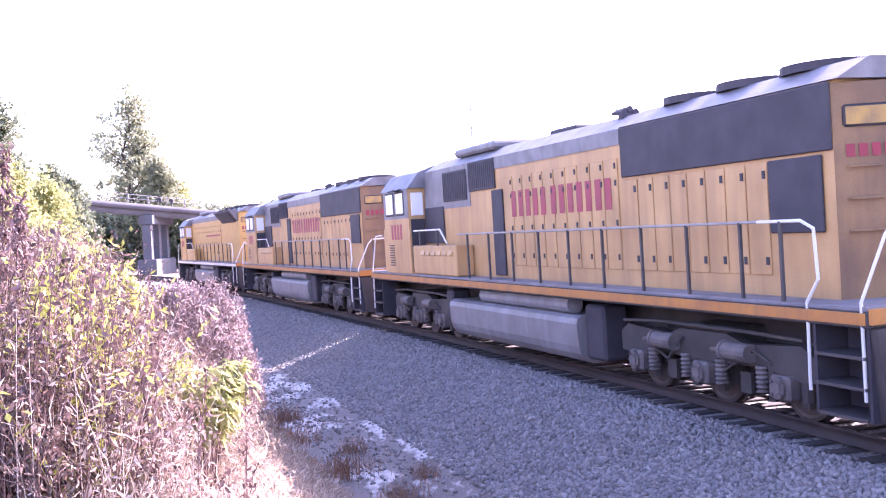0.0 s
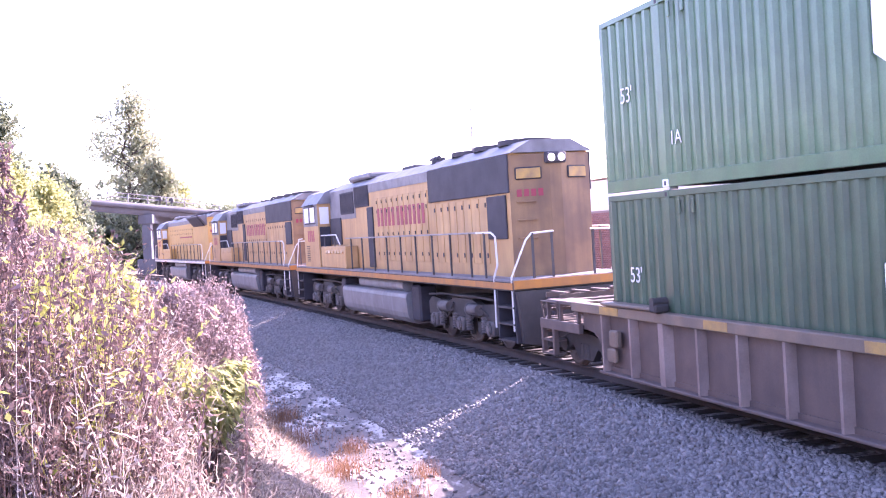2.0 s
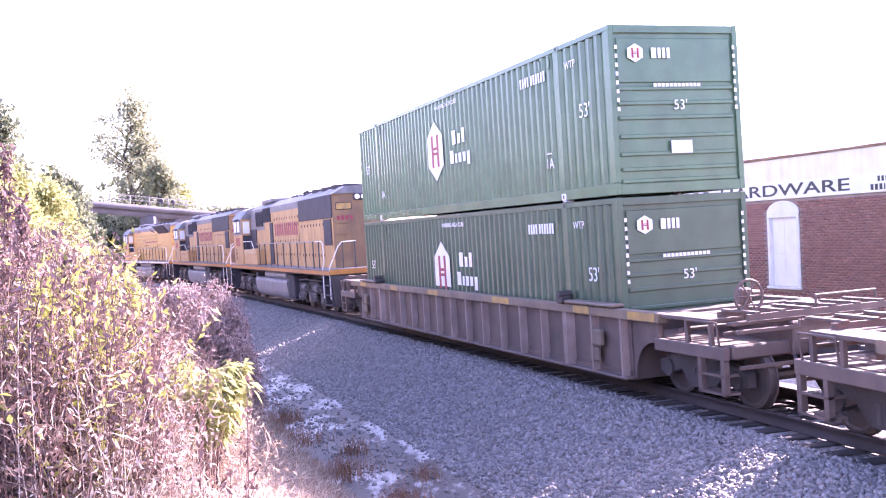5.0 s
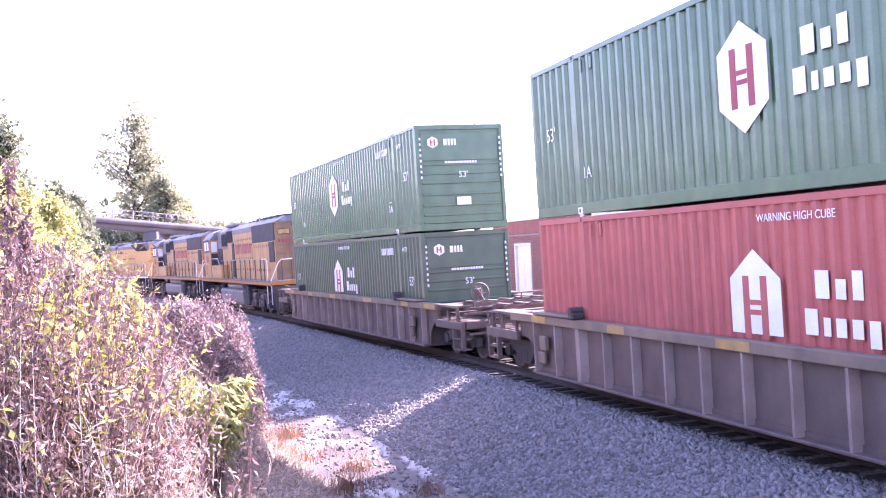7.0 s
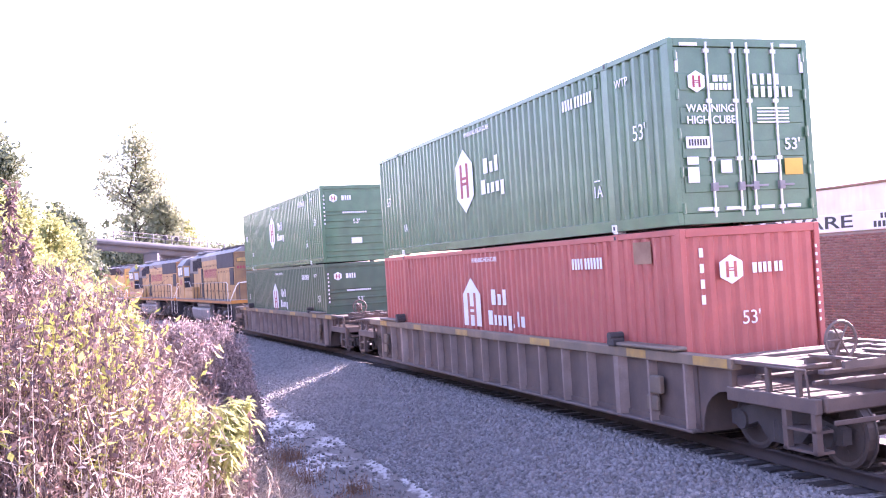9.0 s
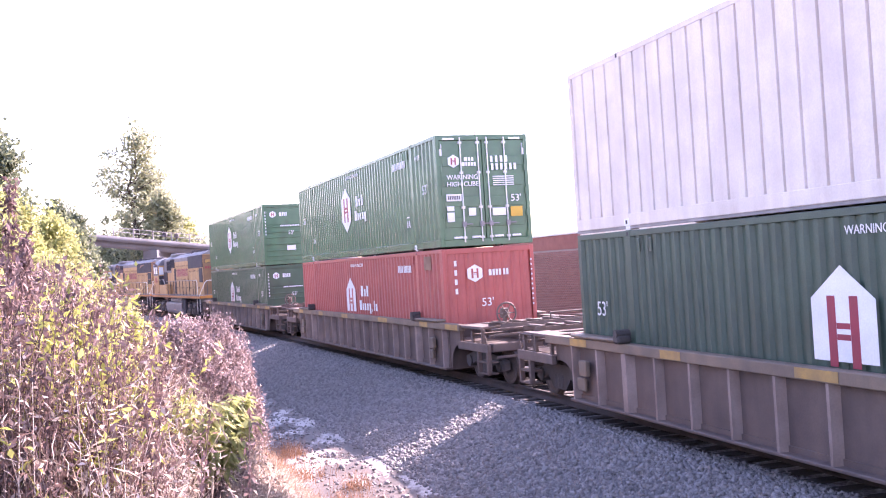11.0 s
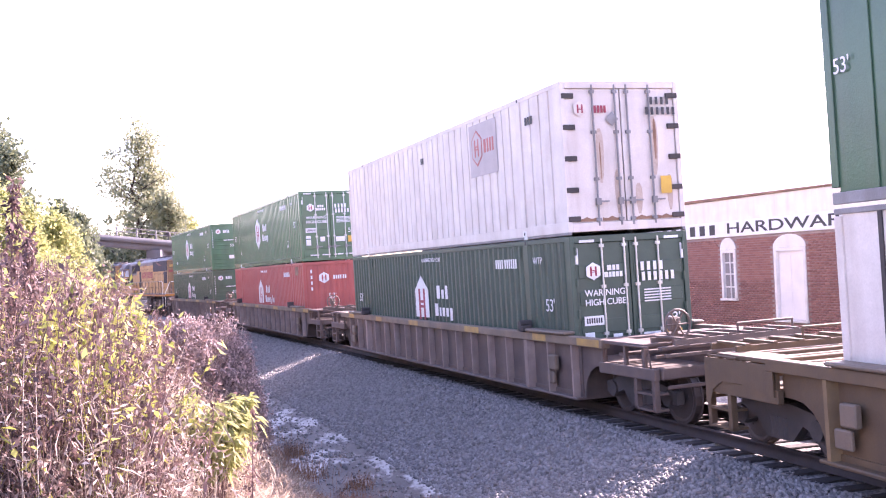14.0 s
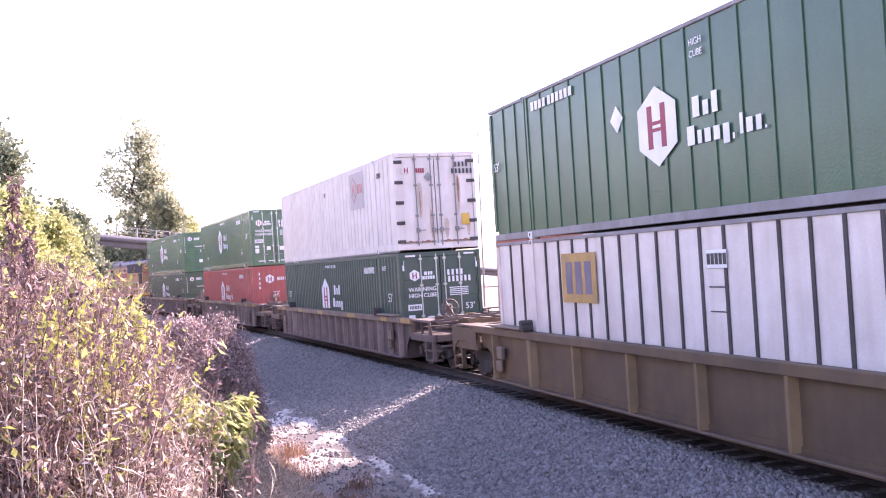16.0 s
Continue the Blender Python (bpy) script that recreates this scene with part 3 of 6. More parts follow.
def brick_courses(s, openings, span):
    x0, x1, base, top = span
    bm = bmesh.new()
    box(bm, (-0.105, -0.05, -0.034), (0.105, 0.0, 0.034))
    me = bpy.data.meshes.new("brick")
    bm.to_mesh(me)
    bm.free()
    me.materials.append(M_BRICK)
    near, v, f = 0, [], []
    cube = [(-1, -1, -1), (1, -1, -1), (1, 1, -1), (-1, 1, -1), (-1, -1, 1), (1, -1, 1), (1, 1, 1), (-1, 1, 1)]
    quads = [(0, 3, 2, 1), (4, 5, 6, 7), (0, 1, 5, 4), (1, 2, 6, 5), (2, 3, 7, 6), (3, 0, 4, 7)]
    row = 0
    z = base + 0.04
    while z < top - 0.04:
        x = x0 + 0.12 + (row % 2) * 0.11
        while x < x1 - 0.12:
            free = all(not (a - 0.12 < x < b + 0.12 and lo - 0.12 < z < hi + 0.04) for a, b, lo, hi in openings)
            free = free and all(not (((x - (a + b) / 2) / ((b - a) / 2 + 0.12)) ** 2 + ((z - hi) / 0.5) ** 2 < 1) for a, b, lo, hi in openings[:3])
            if free:
                if near < 300 and -1.0 < x < 4.0 and 1.9 < z:
                    share("brick", me, s, Matrix.Translation((x, random.uniform(-0.003, 0.003), z)))
                    near += 1
                else:
                    k = len(v)
                    d = random.uniform(-0.003, 0.003)
                    v += [(x + 0.105 * a, -0.025 + d + 0.025 * b, z + 0.034 * c) for a, b, c in cube]
                    f += [tuple(k + i for i in q) for q in quads]
            x += 0.222
        z += 0.08
        row += 1
    m = mat("old_red_bricks_joined", (0.34, 0.16, 0.125), (0.25, 0.11, 0.09), 0.8, island=True)
    cloud("brickwork", v, f, m, parent=s)


def mast():
    m = thing("radio_mast", "thin tall grey pole with a whip aerial", "mast")
    x, y = 0.033 * 60, 60.0
    bm = bmesh.new()
    rod(bm, (x, y, -0.6), (x, y, 8.0), 0.06, 8, 0.05)
    part("pole", bm, M_TANK, m)
    bm = bmesh.new()
    rod(bm, (x, y, 8.0), (x, y, 12.2), 0.05, 6, 0.03)
    part("aerial", bm, M_TANK, m)


# ---- train: every body has x forward, y to its left, z up from the rail head ----
MOVING, ROLLING = [], []


def wheelset_mesh(r, gauge=0.755):
    bm = bmesh.new()
    for y in (gauge, -gauge):
        n = 20
        prof = [(0.16, 0.075), (r - 0.09, 0.055), (r - 0.05, 0.07), (r, 0.06), (r, -0.045), (r + 0.028, -0.05), (r + 0.025, -0.075), (r - 0.05, -0.07), (r - 0.09, -0.03), (0.16, -0.06)]
        sgn = 1 if y > 0 else -1
        rings = [[bm.verts.new((a * math.sin(6.28319 * i / n), y + b * sgn, a * math.cos(6.28319 * i / n))) for i in range(n)] for a, b in prof]
        for p, q in zip(rings, rings[1:]):
            for i in range(n):
                bm.faces.new((p[i], p[(i + 1) % n], q[(i + 1) % n], q[i]))
        rod(bm, (0, y - 0.1, 0), (0, y + 0.1, 0), 0.17, 12)
        for i in range(4):
            a = i * math.pi / 2
            rod(bm, (0.24 * math.sin(a), y + 0.06 * sgn, 0.24 * math.cos(a)), (0.24 * math.sin(a), y + 0.078 * sgn, 0.24 * math.cos(a)), 0.03, 6)
    rod(bm, (0, -gauge, 0), (0, gauge, 0), 0.085, 10)
    bmesh.ops.recalc_face_normals(bm, faces=bm.faces)
    me = bpy.data.meshes.new("wheelset")
    bm.to_mesh(me)
    bm.free()
    me.materials.append(M_WHEEL)
    return me


WHEEL_CAR, WHEEL_LOCO = wheelset_mesh(0.457), wheelset_mesh(0.508)


def car_bogie_mesh():
    bm = bmesh.new()
    for y in (0.98, -0.98):
        a, b = y - 0.07, y + 0.07
        prism(bm, [(-1.15, 0.36), (-1.15, 0.56), (-0.75, 0.66), (-0.35, 0.72), (0.35, 0.72), (0.75, 0.66), (1.15, 0.56), (1.15, 0.36), (0.9, 0.34), (0.55, 0.46), (0.3, 0.22), (-0.3, 0.22), (-0.55, 0.46), (-0.9, 0.34)], 1, a, b)
        for x in (-0.89, 0.89):
            rod(bm, (x, y - 0.09, 0.45), (x, y + 0.11, 0.45), 0.14, 10)
        for x in (-0.16, 0.0, 0.16):
            rod(bm, (x, y + 0.02, 0.26), (x, y + 0.02, 0.52), 0.07, 8)
    box(bm, (-0.2, -1.0, 0.5), (0.2, 1.0, 0.74), 0.03)
    me = bpy.data.meshes.new("bogie")
    bm.to_mesh(me)
    bm.free()
    me.materials.append(M_TRUCK)
    return me


CAR_BOGIE = car_bogie_mesh()


def loco_bogie_mesh():
    bm = bmesh.new()
    for y in (1.08, -1.08):
        a, b = y - 0.09, y + 0.09
        prism(bm, [(-2.45, 0.62), (-2.45, 0.95), (-2.2, 1.08), (-1.0, 1.0), (-0.6, 1.12), (0.6, 1.12), (1.0, 1.0), (2.2, 1.08), (2.45, 0.95), (2.45, 0.62), (2.2, 0.6), (1.4, 0.72), (0.5, 0.68), (-0.5, 0.68), (-1.4, 0.72), (-2.2, 0.6)], 1, a, b)
        for x in (-1.85, 0.0, 1.85):
            for d in (-0.34, 0.34):
                rod(bm, (x + d, y, 0.34), (x + d, y, 0.72), 0.09, 8)
                box(bm, (x + d - 0.07, y - 0.04, 0.26), (x + d + 0.07, y + 0.05, 0.36))
        for x in (-0.95, 0.95):
            box(bm, (x - 0.12, y, 0.3), (x + 0.12, y + 0.06, 0.6))
        tube(bm, [(-2.3, y + 0.12, 1.16), (-1.2, y + 0.16, 1.2), (1.2, y + 0.16, 1.2), (2.3, y + 0.12, 1.14)], 0.028)
        tube(bm, [(-1.6, y + 0.1, 0.78), (-1.3, y + 0.16, 0.95), (-0.6, y + 0.16, 0.6)], 0.022)
        tube(bm, [(0.5, y + 0.14, 1.0), (0.9, y + 0.16, 0.62), (1.5, y + 0.1, 0.8)], 0.022)
    box(bm, (-0.6, -1.1, 0.75), (0.6, 1.1, 1.2), 0.04)
    for x in (-1.2, 0.65, 2.1):
        box(bm, (x - 0.35, -0.62, 0.16), (x + 0.3, 0.62, 0.72), 0.06)
    for x in (-2.35, -0.9, 0.95, 2.4):
        for y in (0.6, -0.6):
            box(bm, (x - 0.06, y - 0.07, 0.22), (x + 0.06, y + 0.07, 0.75), 0.02)
    box(bm, (-2.3, -1.0, 0.7), (-2.0, 1.0, 0.95))
    me = bpy.data.meshes.new("bogie")
    bm.to_mesh(me)
    bm.free()
    me.materials.append(M_TRUCK)
    return me


LOCO_BOGIE = loco_bogie_mesh()


def truck_fitting(kind):
    """A journal box with its cap, or a brake cylinder with its rod, in the bogie's space about its own middle."""
    bm = bmesh.new()
    if kind == "journal_box":
        box(bm, (-0.2, -0.1, -0.18), (0.2, 0.12, 0.16), 0.04)
        rod(bm, (0, -0.1, 0), (0, 0.16, 0), 0.15, 12)
        rod(bm, (0, 0.16, 0), (0, 0.18, 0), 0.09, 8)
        for a in range(4):
            rod(bm, (0.12 * math.cos(a * 1.571 + 0.78), 0.15, 0.12 * math.sin(a * 1.571 + 0.78)), (0.12 * math.cos(a * 1.571 + 0.78), 0.185, 0.12 * math.sin(a * 1.571 + 0.78)), 0.022, 6)
    elif kind == "brake_cylinder":
        rod(bm, (-0.3, 0, 0), (0.26, 0, 0), 0.135, 14)
        rod(bm, (0.26, 0, 0), (0.32, 0, 0), 0.15, 14)
        rod(bm, (0.32, 0, 0), (0.64, 0, -0.02), 0.035, 6)
    else:
        rings = [[bm.verts.new((a * math.cos(6.28319 * i / 10), a * math.sin(6.28319 * i / 10), -0.19 + 0.0325 * k)) for i in range(10)] for k, a in enumerate([0.1, 0.075] * 6)]
        for p, q in zip(rings, rings[1:]):
            for i in range(10):
                bm.faces.new((p[i], p[(i + 1) % 10], q[(i + 1) % 10], q[i]))
    me = bpy.data.meshes.new(kind)
    bm.to_mesh(me)
    bm.free()
    me.materials.append(M_LITSTEEL)
    return me


FITTINGS = {k: truck_fitting(k) for k in ("journal_box", "brake_cylinder", "coil_spring")}


def stand_on(root, mesh, x, axles, wheel, r):
    b = share("bogie", mesh, root, Matrix.Translation((x, 0, 0)))
    for a in axles:
        share("wheelset", wheel, b, Matrix.Translation((a, 0, r)))
    if mesh is LOCO_BOGIE:
        for turn in (0.0, math.pi):
            half = Matrix.Rotation(turn, 4, "Z")
            for a in axles:
                share("journal_box", FITTINGS["journal_box"], b, half @ Matrix.Translation((a, 1.16, r)))
            for a in (-0.95, 0.95):
                share("brake_cylinder", FITTINGS["brake_cylinder"], b, half @ Matrix.Translation((a, 1.25, 0.9)))
            for a in (-1.4, -0.45, 0.45, 1.4):
                share("coil_spring", FITTINGS["coil_spring"], b, half @ Matrix.Translation((a, 1.19, 0.58)))


def coupler(root, x, way):
    bm = bmesh.new()
    box(bm, (min(x, x + way * 0.75), -0.1, 0.76), (max(x, x + way * 0.75), 0.1, 0.98), 0.02)
    box(bm, (min(x + way * 0.6, x + way * 0.95), -0.2, 0.7), (max(x + way * 0.6, x + way * 0.95), 0.16, 1.04), 0.05)
    tube(bm, [(x, -0.35, 0.8), (x + way * 0.4, -0.38, 0.5), (x + way * 0.9, -0.3, 0.42)], 0.03)
    part("coupler", bm, M_TRUCK, root)


# ---- locomotives ----
def handrail(root, pts, posts, foot, rail_name="handrail"):
    bm = bmesh.new()
    tube(bm, pts, 0.022)
    part(rail_name, bm, M_RAIL_WHITE, root, "white-painted handrail")
    for x, top in posts:
        bm = bmesh.new()
        y = pts[0][1]
        box(bm, (x - 0.022, y - 0.02, foot), (x + 0.022, y + 0.02, top))
        part("stanchion", bm, M_POST, root)


def hood_door(bm, x0, x1, z0, z1, y, sgn):
    a, b = sorted((y * sgn, (y + 0.022) * sgn))
    box(bm, (x0 + 0.018, a, z0), (x1 - 0.018, b, z1), 0.008)


def locomotive(modern):
    paint = M_BRIGHT if modern else M_YELLOW
    label = "clean yellow diesel locomotive with grey roof and angled radiators" if modern else "weathered yellow diesel locomotive with grey roof and dark radiators"
    r = thing("locomotive", label, "locomotive", "locomotives at the head of the train")
    bm = bmesh.new()
    box(bm, (-10.55, -1.5, 1.45), (10.55, 1.5, 1.64), 0.02)
    box(bm, (-10.3, -0.5, 0.95), (10.3, 0.5, 1.45))
    part("frame", bm, M_TRUCK, r)
    for y in (1.504, -1.504):
        bm = bmesh.new()
        box(bm, (-10.5, min(y, y * 1.004), 1.49), (10.5, max(y, y * 1.004), 1.63))
        part("sill_stripe", bm, M_RAIL_WHITE if modern else M_ORANGE, r)
    bm = bmesh.new()
    box(bm, (-10.5, -1.49, 1.642), (10.5, 1.49, 1.70), 0.01)
    part("walkway", bm, M_ROOFGREY, r)
    # long hood
    H = 1.0
    bm = bmesh.new()
    prism(bm, [(-H, 1.7), (H, 1.7), (H, 4.38), (0.93, 4.46), (-0.93, 4.46), (-H, 4.38)], 0, -9.55, 6.4)
    part("hood", bm, paint, r)
    # on the weathered units the end is a darker yellow than the hood sides
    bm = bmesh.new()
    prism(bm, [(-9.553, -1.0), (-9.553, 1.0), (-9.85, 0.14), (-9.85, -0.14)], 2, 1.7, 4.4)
    part("hood_end", bm, paint if modern else M_DARKYELLOW, r, "V-shaped hood end")
    bm = bmesh.new()
    prism(bm, [(-1.02, 4.15), (1.02, 4.15), (1.02, 4.42), (0.5, 4.70), (-0.5, 4.70), (-1.02, 4.42)], 0, -4.4 if modern else -4.3, 6.4)
    prism(bm, [(-1.02, 4.44), (1.02, 4.44), (0.5, 4.72), (-0.5, 4.72)], 0, -9.7, -4.3)
    part("roof", bm, M_ROOFGREY, r)
    for sgn in (1, -1):
        # doors
        lay = [0.9 - 0.51 * k for k in range(11)] if not modern else [5.5 - 0.75 * k for k in range(14)]
        for a, b in zip(lay, lay[1:]):
            bm = bmesh.new()
            hood_door(bm, b, a, 1.98, 3.92, H, sgn)
            d = part("hood_door", bm, paint, r)
            bm = bmesh.new()
            for z in (2.15, 2.75, 3.45, 3.75):
                y0, y1 = sorted(((H + 0.02) * sgn, (H + 0.036) * sgn))
                box(bm, (b + 0.06, y0, z), (b + 0.11, y1, z + 0.1))
            tagged(part("latch", bm, M_DARK, d), kind="stuff")
        lay = [-4.35 - 0.49 * k for k in range(9)]
        if not modern:
            for a, b in zip(lay, lay[1:]):
                bm = bmesh.new()
                hood_door(bm, b, a, 1.98, 3.52, H, sgn)
                d = part("hood_door", bm, paint, r)
                bm = bmesh.new()
                for z in (2.12, 3.3):
                    y0, y1 = sorted(((H + 0.02) * sgn, (H + 0.036) * sgn))
                    box(bm, (b + 0.05, y0, z), (b + 0.11, y1, z + 0.11))
                tagged(part("latch", bm, M_DARK, d), kind="stuff")
            for n, (x0, x1, z0, z1) in (("radiator_grille", (-9.55, -4.36, 3.57, 4.42)), ("side_grille", (-9.35, -8.3, 2.55, 3.53)), ("inertial_grille", (1.35, 2.95, 3.72, 4.42)), ("equipment_door", (0.95, 1.55, 1.75, 3.68)), ("rear_cab_panel", (4.9, 6.35, 2.5, 3.45)), ("blower_grille", (3.15, 4.8, 3.55, 4.3))):
                bm = bmesh.new()
                y0, y1 = sorted((H * sgn, (H + 0.05) * sgn))
                box(bm, (x0, y0, z0), (x1, y1, z1), 0.015)
                k = int((x1 - x0) / 0.12)
                if n in ("inertial_grille", "blower_grille"):
                    for i in range(k):
                        x = x0 + 0.06 + i * (x1 - x0 - 0.12) / max(k - 1, 1)
                        box(bm, (x - 0.01, min(y1, y1 + 0.012 * sgn) if sgn < 0 else y1, z0 + 0.05), (x + 0.01, y1 + 0.012 if sgn > 0 else y1, z1 - 0.05))
                part(n, bm, M_DARK, r)
        else:
            bm = bmesh.new()
            y0, y1 = sorted((H * sgn, (H + 0.55) * sgn))
            prism(bm, [(sgn * 1.0, 3.95), (sgn * 1.5, 4.55), (sgn * 1.0, 4.6)], 0, -9.4, -4.6)
            part("flared_radiator", bm, M_ROOFGREY, r)
            bm = bmesh.new()
            prism(bm, [(sgn * 1.03, 3.92), (sgn * 1.50, 4.5), (sgn * 1.53, 4.47), (sgn * 1.06, 3.89)], 0, -8.9, -5.1)
            part("radiator_grille", bm, M_DARK, r)
            bm = bmesh.new()
            box(bm, (-4.0, min(H * sgn, (H + 0.03) * sgn), 3.2), (0.8, max(H * sgn, (H + 0.03) * sgn), 3.3))
            part("belt_stripe", bm, M_RED, r)
        if not modern:
            bm = bmesh.new()
            y0, y1 = sorted((H * sgn, (H + 0.012) * sgn))
            box(bm, (2.97, y0, 3.38), (6.38, y1, 4.36))
            part("grey_hood_band", bm, M_ROOFGREY, r, "grey upper hood behind the cab")
        # bars for the railroad's name
        at = side_pose(-1.75, H + 0.03, 3.32) if sgn > 0 else Matrix.Translation((-1.75, -H - 0.03, 3.32)) @ Matrix.Rotation(math.pi, 4, "Z") @ side_pose(0, 0, 0)
        if not modern:
            bars_on([0.26] * 5 + [0.0001] + [0.26] * 7, 0.56, 0.11, M_RED, r, at, "lettering")
        # battery box with vents, behind the cab
        bm = bmesh.new()
        y0, y1 = sorted((1.0 * sgn, 1.47 * sgn))
        box(bm, (2.95, y0, 1.704), (6.3, y1, 2.46), 0.03)
        bx = part("battery_box", bm, paint, r)
        bm = bmesh.new()
        for q in range(6):
            y0, y1 = sorted((1.47 * sgn, 1.482 * sgn))
            prism(bm, [(y0 if sgn > 0 else y1, 2.34), (y0 if sgn > 0 else y1, 2.2), (1.51 * sgn, 2.22)], 0, 3.2 + q * 0.42, 3.48 + q * 0.42)
        tagged(part("vents", bm, paint, bx), kind="stuff")
        # handrails
        y = 1.48 * sgn
        bm = bmesh.new()
        tube(bm, [(2.75, y, 2.72), (-8.6, y, 2.72)], 0.021)
        part("side_rail", bm, M_RAILGREY, r, "scuffed grey side handrail")
        pts = [(-8.6, y, 2.72), (-9.45, y, 2.72), (-9.68, y, 2.62), (-9.72, y, 2.0), (-9.5, y, 1.72), (-9.48, y, 0.62)]
        handrail(r, pts, [(2.1 - 1.29 * k, 2.72) for k in range(9)] + [(-9.06, 2.72)], 1.70)
        handrail(r, [(10.45, y, 0.55), (10.4, y, 1.8), (9.9, y, 2.75), (9.2, y, 2.78)], [], 1.7)
        handrail(r, [(6.1, y, 2.86), (4.0, y, 2.86), (3.5, y, 2.5)], [(5.6, 2.86), (4.2, 2.86)], 2.46)
        # steps at both ends
        for e in (-1, 1):
            bm = bmesh.new()
            y0, y1 = sorted((0.95 * sgn, 1.46 * sgn))
            xa, xb = sorted((9.55 * e, 10.5 * e))
            box(bm, (xa, y0, 0.35), (xa + 0.05, y1, 1.45))
            box(bm, (xb - 0.05, y0, 0.35), (xb, y1, 1.45))
            box(bm, (xa, y0, 0.35), (xb, y0 + 0.03, 1.45))
            part("step_well", bm, M_DARK, r)
            for z in (0.36, 0.72, 1.08):
                bm = bmesh.new()
                box(bm, (xa + 0.05, y0, z), (xb - 0.05, y1 + (0.04 if sgn > 0 else 0), z + 0.04))
                part("step", bm, M_POST, r)
        handrail(r, [(-10.42, y, 0.6), (-10.42, y, 1.75), (-10.46, 1.12 * sgn, 2.52), (-10.46, 0.98 * sgn, 2.66), (-10.46, 0.45 * sgn, 2.68)], [], 1.7)
        for q in (0.96, 0.5):
            bm = bmesh.new()
            box(bm, (-10.485, q * sgn - 0.02, 1.7), (-10.435, q * sgn + 0.02, 2.67))
            part("stanchion", bm, M_POST, r)
    # cab and nose
    bm = bmesh.new()
    prism(bm, [(-1.5, 1.7), (1.5, 1.7), (1.5, 4.05), (1.15, 4.42), (0.55, 4.6), (-0.55, 4.6), (-1.15, 4.42), (-1.5, 4.05)], 0, 6.4, 8.75)
    cab = part("cab", bm, paint, r)
    bm = bmesh.new()
    prism(bm, [(-1.53, 4.02), (1.53, 4.02), (1.18, 4.45), (0.57, 4.64), (-0.57, 4.64), (-1.18, 4.45)], 0, 6.3, 8.95)
    part("cab_roof", bm, M_ROOFGREY, r)
    bm = bmesh.new()
    prism(bm, [(8.75, 1.7), (10.1, 1.7), (10.1, 2.9), (9.6, 3.25), (8.75, 3.35)], 1, -1.15, 1.15)
    part("nose", bm, paint, r)
    for sgn in (1, -1):
        # side and rear panes are opaque white: bright sky painted into the window
        for x0, x1 in ((6.75, 7.55), (7.7, 8.5)):
            bm = bmesh.new()
            y0, y1 = sorted((1.5 * sgn, 1.52 * sgn))
            box(bm, (x0, y0, 3.3), (x1, y1, 3.98), 0.01)
            w = part("cab_window", bm, M_DARK, cab)
            bm = bmesh.new()
            y0, y1 = sorted((1.522 * sgn, 1.53 * sgn))
            box(bm, (x0 + 0.06, y0, 3.36), (x1 - 0.06, y1, 3.92))
            part("pane", bm, M_SIGN, w, "opaque white pane coloured like bright sky")
        bm = bmesh.new()
        y0, y1 = sorted((1.08 * sgn, 1.42 * sgn))
        box(bm, (6.375, y0, 3.28), (6.398, y1, 3.9), 0.005)
        part("rear_window", bm, M_SIGN, cab, "opaque white pane coloured like bright sky")
        bm = bmesh.new()
        y0, y1 = sorted((1.502 * sgn, 1.506 * sgn))
        box(bm, (6.41, y0, 3.22), (8.74, y1, 4.03))
        part("upper_cab_panel", bm, M_ROOFGREY, cab, "grey upper cab side")
        bm = bmesh.new()
        tube(bm, [(7.5, 1.53 * sgn, 4.03), (7.5, 1.72 * sgn, 3.98), (6.9, 1.72 * sgn, 3.98), (6.9, 1.53 * sgn, 4.03)], 0.015)
        box(bm, (6.9, min(1.52 * sgn, 1.74 * sgn), 3.985), (7.5, max(1.52 * sgn, 1.74 * sgn), 4.0))
        part("sun_visor", bm, M_DARK, cab)
        bm = bmesh.new()
        box(bm, (6.37, min(1.05 * sgn, 1.45 * sgn), 1.75), (6.398, max(1.05 * sgn, 1.45 * sgn), 3.18), 0.005)
        part("cab_door", bm, M_DARK, cab)
        bm = bmesh.new()
        for z in np.arange(1.9, 2.5, 0.07):
            y0, y1 = sorted((1.5 * sgn, 1.512 * sgn))
            box(bm, (7.9, y0, z), (8.35, y1, z + 0.03))
        part("louvres", bm, M_DARK, cab)
    bars_on([0.2] * 4, 0.42, 0.08, M_RED, cab, side_pose(7.6, 1.503, 2.85), "number")
    for y in (-0.75, 0.75):
        bm = bmesh.new()
        box(bm, (8.751, y - 0.55, 3.5), (8.77, y + 0.55, 4.1), 0.005)
        part("windscreen", bm, M_DARK, cab)
    # roof equipment
    for x in (-5.4, -6.9, -8.4):
        bm = bmesh.new()
        rod(bm, (x, 0, 4.70), (x, 0, 4.82), 0.66, 20)
        rod(bm, (x, 0, 4.81), (x, 0, 4.86), 0.56, 20, 0.2)
        part("radiator_fan", bm, M_DARK, r)
    bm = bmesh.new()
    box(bm, (-1.4, -0.35, 4.68), (-0.2, 0.35, 4.82), 0.04)
    part("exhaust", bm, M_DARK, r)
    bm = bmesh.new()
    box(bm, (2.0, -0.75, 4.66), (4.6, 0.75, 4.86), 0.06)
    part("dynamic_brake_hatch", bm, M_ROOFGREY, r)
    bm = bmesh.new()
    for k, y in enumerate((0.28, 0.4, 0.52)):
        rod(bm, (-3.7, y, 4.78 + 0.05 * (k % 2)), (-3.1 - 0.08 * k, y, 4.8 + 0.05 * (k % 2)), 0.06, 8, 0.03)
